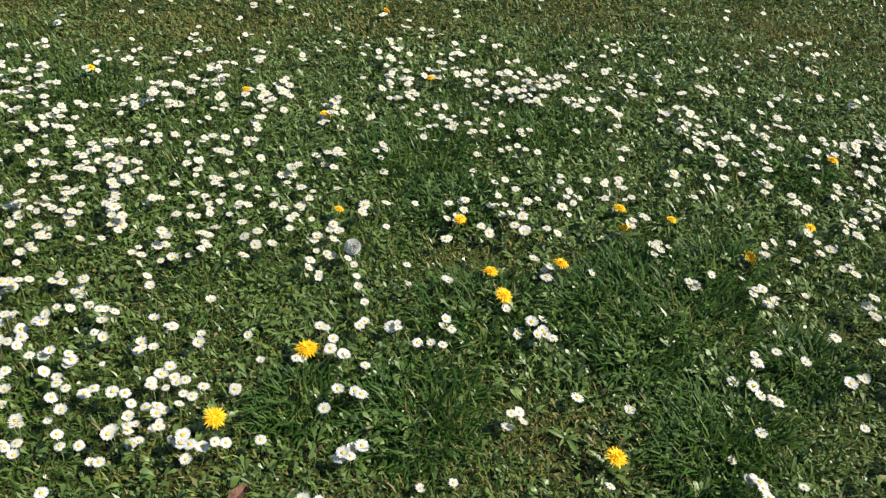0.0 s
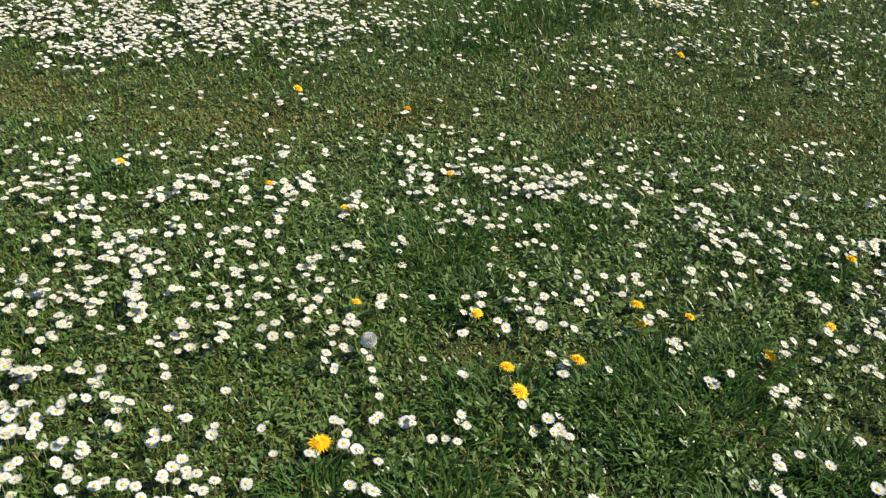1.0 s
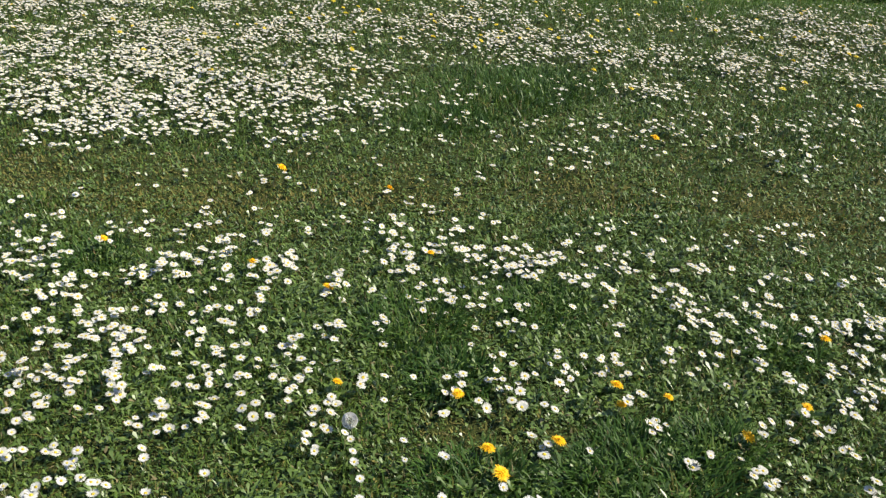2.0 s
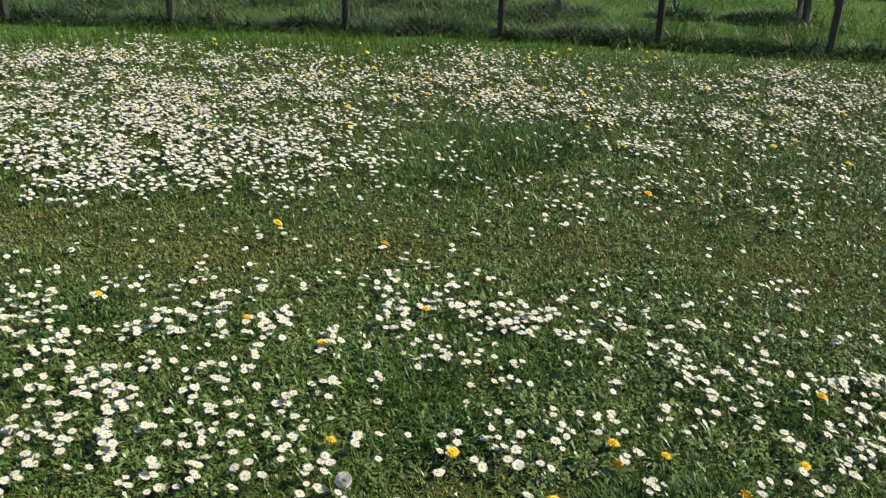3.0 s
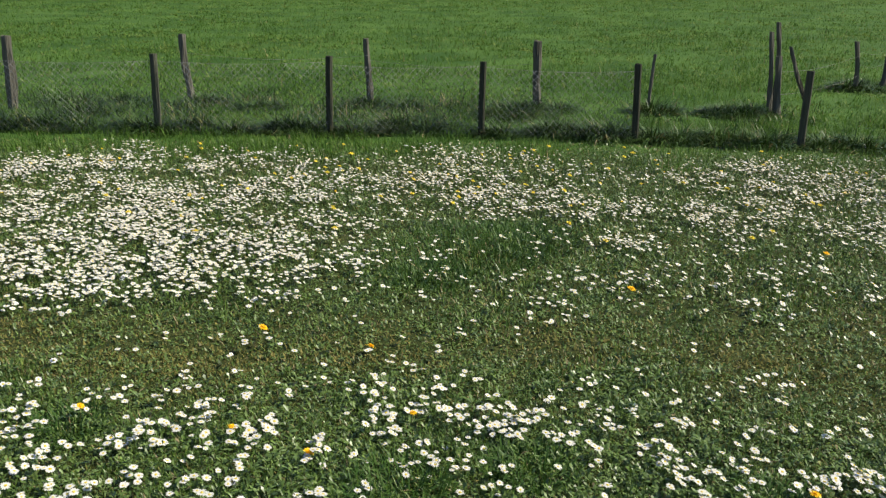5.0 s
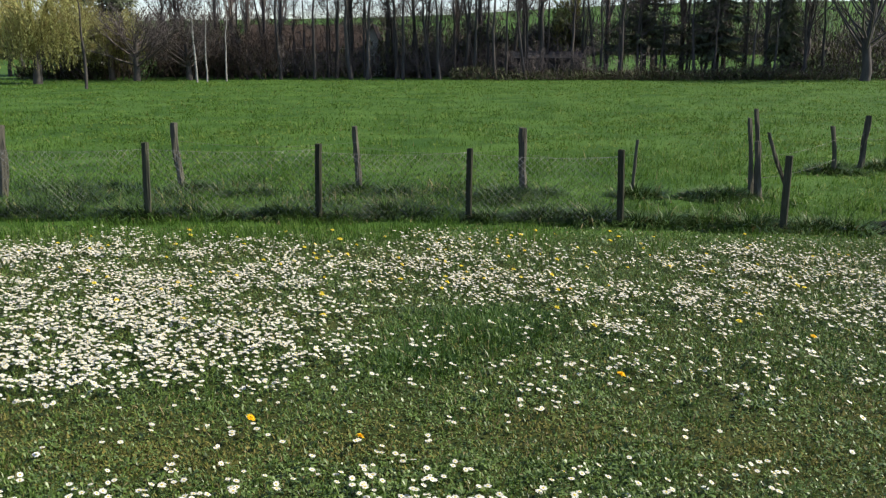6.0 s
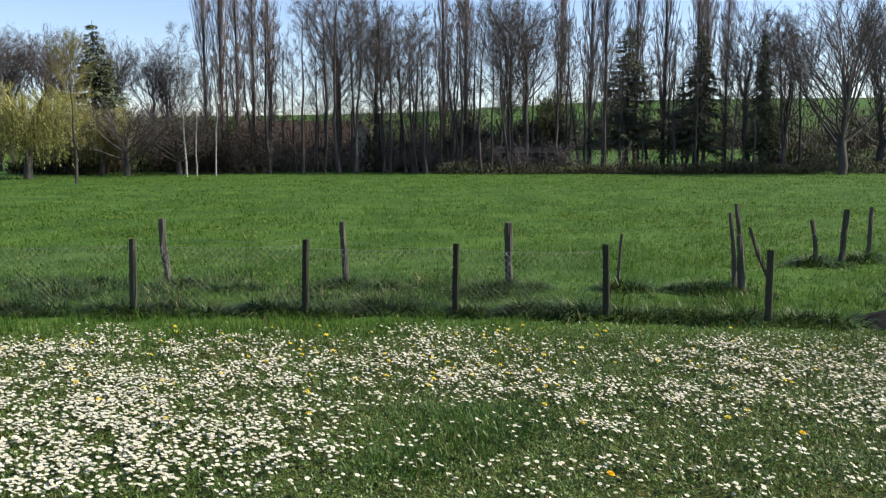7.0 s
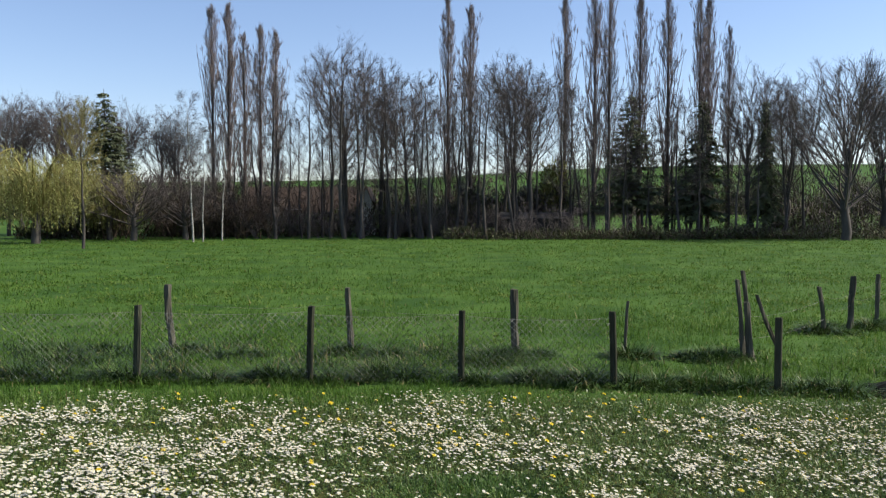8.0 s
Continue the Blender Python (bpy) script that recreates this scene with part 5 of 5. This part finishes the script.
def brush(name, n, x0, x1, y0, y1, tall, mats, label, share, low=0.0, fine=1.0, size=1.0):
    """A thick belt of low stems and leaves."""
    x, y = rng.uniform(x0, x1, n), rng.uniform(y0, y1, n)
    keep = rng.random(n) < 0.25 + 1.2 * smooth(lattice(x * 0.33, y * 0.33, 43), 0.2, 0.7)
    x, y = x[keep], y[keep]
    n = len(x)
    top = tall * (0.3 + 0.7 * lattice(x * 0.5, y * 0.5, 41))
    z = height(x, y) + low + (top - low) * rng.random(n) ** 1.3
    v, t = blades(x, y, z, size * rng.uniform(0.2, 0.6, n) / fine**0.3, rng.uniform(0.05, 0.16, n) * fine, rng.random(n) * TAU, rng.uniform(0.3, 2.3, n), rng.normal(0, 0.5, n), "leaf")
    index = np.repeat((rng.random(n) < share).astype(int), 2)
    tagged(put(name, mesh_from(name, v, t, mats, index)), label, "undergrowth", kind="stuff")


brush("undergrowth", 30000, -25, 8.5, 56, 61, 2.6, [BUSH_LEAF, BROWN_TWIG], "dense dark undergrowth below the trees", 0.4)
brush("wood_thicket", 30000, 8, 36, 57, 66, 6.0, [TWIG, BUSH_LEAF], "thin dark thicket under the trees by the meadow", 0.3, 1.3, 0.45)
brush("twig_haze", 15000, -17, 8, 59.5, 62.0, 5.6, [BROWN_TWIG, TWIG], "thin brown saplings and twigs before the low house", 0.5, 0.4, 0.28, 1.5)
brush("bramble_bank", 40000, 0, 36, 49.8, 53.2, 0.95, [BROWN_TWIG, BUSH_LEAF], "low dark brambles and cut branches along the wood", 0.6, 0.0, 0.5, 0.5)
brush("wood_brush", 26000, -2, 8.5, 56.6, 59, 3.6, [TWIG, BUSH_LEAF], "dark twiggy brush behind the low shed", 0.45, 0.0, 0.8)
brush("corner_brush", 14000, 22, 35, 54, 58, 3.4, [TWIG, BUSH_LEAF], "dark brush under the big fanning trees", 0.4, 0.0, 0.7)
brush("hedge_line", 50000, 0, 65, 98, 102, 4.6, [BUSH_LEAF, BROWN_TWIG], "dark hedge crossing the slope behind the trees", 0.3, 0.0, 1.6, 1.3)
brush("hill_wood", 60000, -62, 6, 92, 104, 5.0, [BROWN_TWIG, BUSH_LEAF], "bare brown wood on the slope behind the house", 0.3, 0.0, 1.5, 1.0)
brush("shed_hedge", 2600, -26.5, -21, 51, 52.5, 1.5, [BUSH_LEAF, BROWN_TWIG], "low dark hedge before the white shed", 0.4)
brush("hill_hedge", 9000, -120, 160, 225, 233, 2.6, [BUSH_LEAF, BROWN_TWIG], "far hedge along the hillside", 0.3)
brush("yellow_bush", 3200, 6.8, 8.5, 56.6, 58.2, 5.6, [WILLOW_LEAF, BUD], "yellow-green bush coming into leaf among the trees", 0.4, 0.8)

# ---- buildings behind the trees ----


def box(bm, x0, x1, y0, y1, z0, z1):
    c = [bm.verts.new(p) for p in ((x0, y0, z0), (x1, y0, z0), (x1, y1, z0), (x0, y1, z0), (x0, y0, z1), (x1, y0, z1), (x1, y1, z1), (x0, y1, z1))]
    for f in ((0, 3, 2, 1), (4, 5, 6, 7), (0, 1, 5, 4), (1, 2, 6, 5), (2, 3, 7, 6), (3, 0, 4, 7)):
        bm.faces.new([c[i] for i in f])


def gabled_house(name, x0, x1, y0, y1, eaves, ridge, wall, roof, label, openings, across=False):
    """Walls with gables, an overhanging tiled roof, recessed windows."""
    house = new(name, None)
    z = float(height((x0 + x1) / 2, y0)) - 0.2
    house.location = ((x0 + x1) / 2, (y0 + y1) / 2, z)
    hx, hy = (x1 - x0) / 2, (y1 - y0) / 2
    bm = bmesh.new()
    box(bm, -hx, hx, -hy, hy, 0, eaves)
    along = hy if across else hx
    side = hx if across else hy
    for s in (-1, 1):
        pts = [(-side, eaves), (side, eaves), (0, ridge)]
        loops = []
        for e in (along * s, (along - 0.25) * s):
            loops.append([bm.verts.new((p[0], e, p[1]) if across else (e, p[0], p[1])) for p in pts])
        bm.faces.new(loops[0])
        bm.faces.new(loops[1][::-1])
        for i in range(3):
            j = (i + 1) % 3
            bm.faces.new((loops[0][i], loops[1][i], loops[1][j], loops[0][j]))
    part("wall", bm, wall, house)
    bm = bmesh.new()
    rise = (ridge - eaves) / side
    profile = [(-side - 0.3, eaves - 0.3 * rise + 0.10), (0, ridge + 0.14), (side + 0.3, eaves - 0.3 * rise + 0.10), (side + 0.3, eaves - 0.3 * rise + 0.02), (0, ridge + 0.03), (-side - 0.3, eaves - 0.3 * rise + 0.02)]
    rings = []
    for e in (-along - 0.3, along + 0.3):
        rings.append([bm.verts.new((a, e, b) if across else (e, a, b)) for a, b in profile])
    for i in range(6):
        j = (i + 1) % 6
        bm.faces.new((rings[0][i], rings[0][j], rings[1][j], rings[1][i]))
    bm.faces.new(rings[0][::-1])
    bm.faces.new(rings[1])
    part("roof", bm, roof, house)
    for wx, wz, ww, wh in openings:
        bm = bmesh.new()
        box(bm, wx - ww / 2 - 0.07, wx + ww / 2 + 0.07, -hy - 0.04, -hy + 0.05, wz - 0.07, wz + wh + 0.07)
        win = part("window", bm, WHITE_WALL, house)
        bm = bmesh.new()
        box(bm, wx - ww / 2, wx + ww / 2, -hy - 0.055, -hy - 0.045, wz, wz + wh)
        part("pane", bm, GLASS_DARK, win)
    return tagged(house, label, "house")


gabled_house("farmhouse", -15.4, -6.2, 63, 68, 1.9, 3.7, WALL, ROOF, "long low house with a brown tiled roof behind trees", [(-3.6, 0.9, 1.0, 1.1), (-0.5, 0.9, 1.0, 1.1), (3.0, 0.9, 1.0, 1.1)])
gabled_house("white_cottage", -5.75, -5.05, 58.6, 62, 2.7, 3.6, WHITE_WALL, ROOF, "narrow white gable end of a cottage behind trees", [], across=True)
gabled_house("white_shed", -24.7, -23.2, 53.2, 57, 1.75, 2.5, WHITE_WALL, WALL, "small white gabled shed behind the willow", [(0.1, 0.7, 0.6, 0.6)], across=True)
gabled_house("dark_shed", 4.1, 8.2, 54, 56.5, 1.45, 1.75, SHED, SHED, "low black tarred wooden shed among the trees", [])


# ---- the daisy drifts run on to both sides ----


def drift_margins():
    """The drifts thin out over a metre or two beyond the dense part of the lawn."""
    n = 60000
    x, y = rng.uniform(-6.5, 6.5, n), rng.uniform(-0.6, 6.7, n)
    out = np.maximum(np.abs(x) - (0.6 * np.maximum(y, 0.75) + 0.35), np.where(y < 0.75, 0.75 - y, -9.0))
    keep = (out > 0) & (np.hypot(x, y) > 0.45) & (rng.random(n) < daisy_crowd(x, y) * np.exp(-np.maximum(out, 0) / 0.7) / (n / 94.9))
    x, y = x[keep], y[keep]
    tilt, turn, spin = head_turn(len(x))
    soil = height(x, y)
    a = np.arange(12) * TAU / 12
    shape = np.concatenate([[[0, 0, 0.1]], np.stack([np.cos(a), np.sin(a), 0.1 * np.sin(3 * a)], 1) * np.where(np.arange(12) % 2, 0.75, 1.0)[:, None]])
    fan = np.array([(0, 1 + i, 1 + (i + 1) % 12) for i in range(12)])
    hub = dome(0.32, 0.16, 6, 1, 0.10)
    heads, discs, stems = [], [], []
    for i in range(len(x)):
        at = np.array([x[i], y[i], soil[i] + 0.045])
        heads.append((turned(shape, 0.012, tilt[i], turn[i], spin[i], at), fan))
        discs.append((turned(hub[0], 0.012, tilt[i], turn[i], spin[i], at), hub[1]))
        stems.append((np.array([[x[i] - 0.001, y[i], soil[i]], [x[i] + 0.001, y[i], soil[i]], at]), [(0, 1, 2)]))
    parts_ = [join(group) for group in (heads, discs, stems)]
    index = np.concatenate([np.full(len(t), k) for k, (_, t) in enumerate(parts_)])
    ob = put("margin_daisies", mesh_from("margin_daisies", *join(parts_), [PETAL_MANY, DISC, STEM], index))
    tagged(ob, "white daisies thinning out beside the dense drifts", "daisies", kind="stuff")


drift_margins()
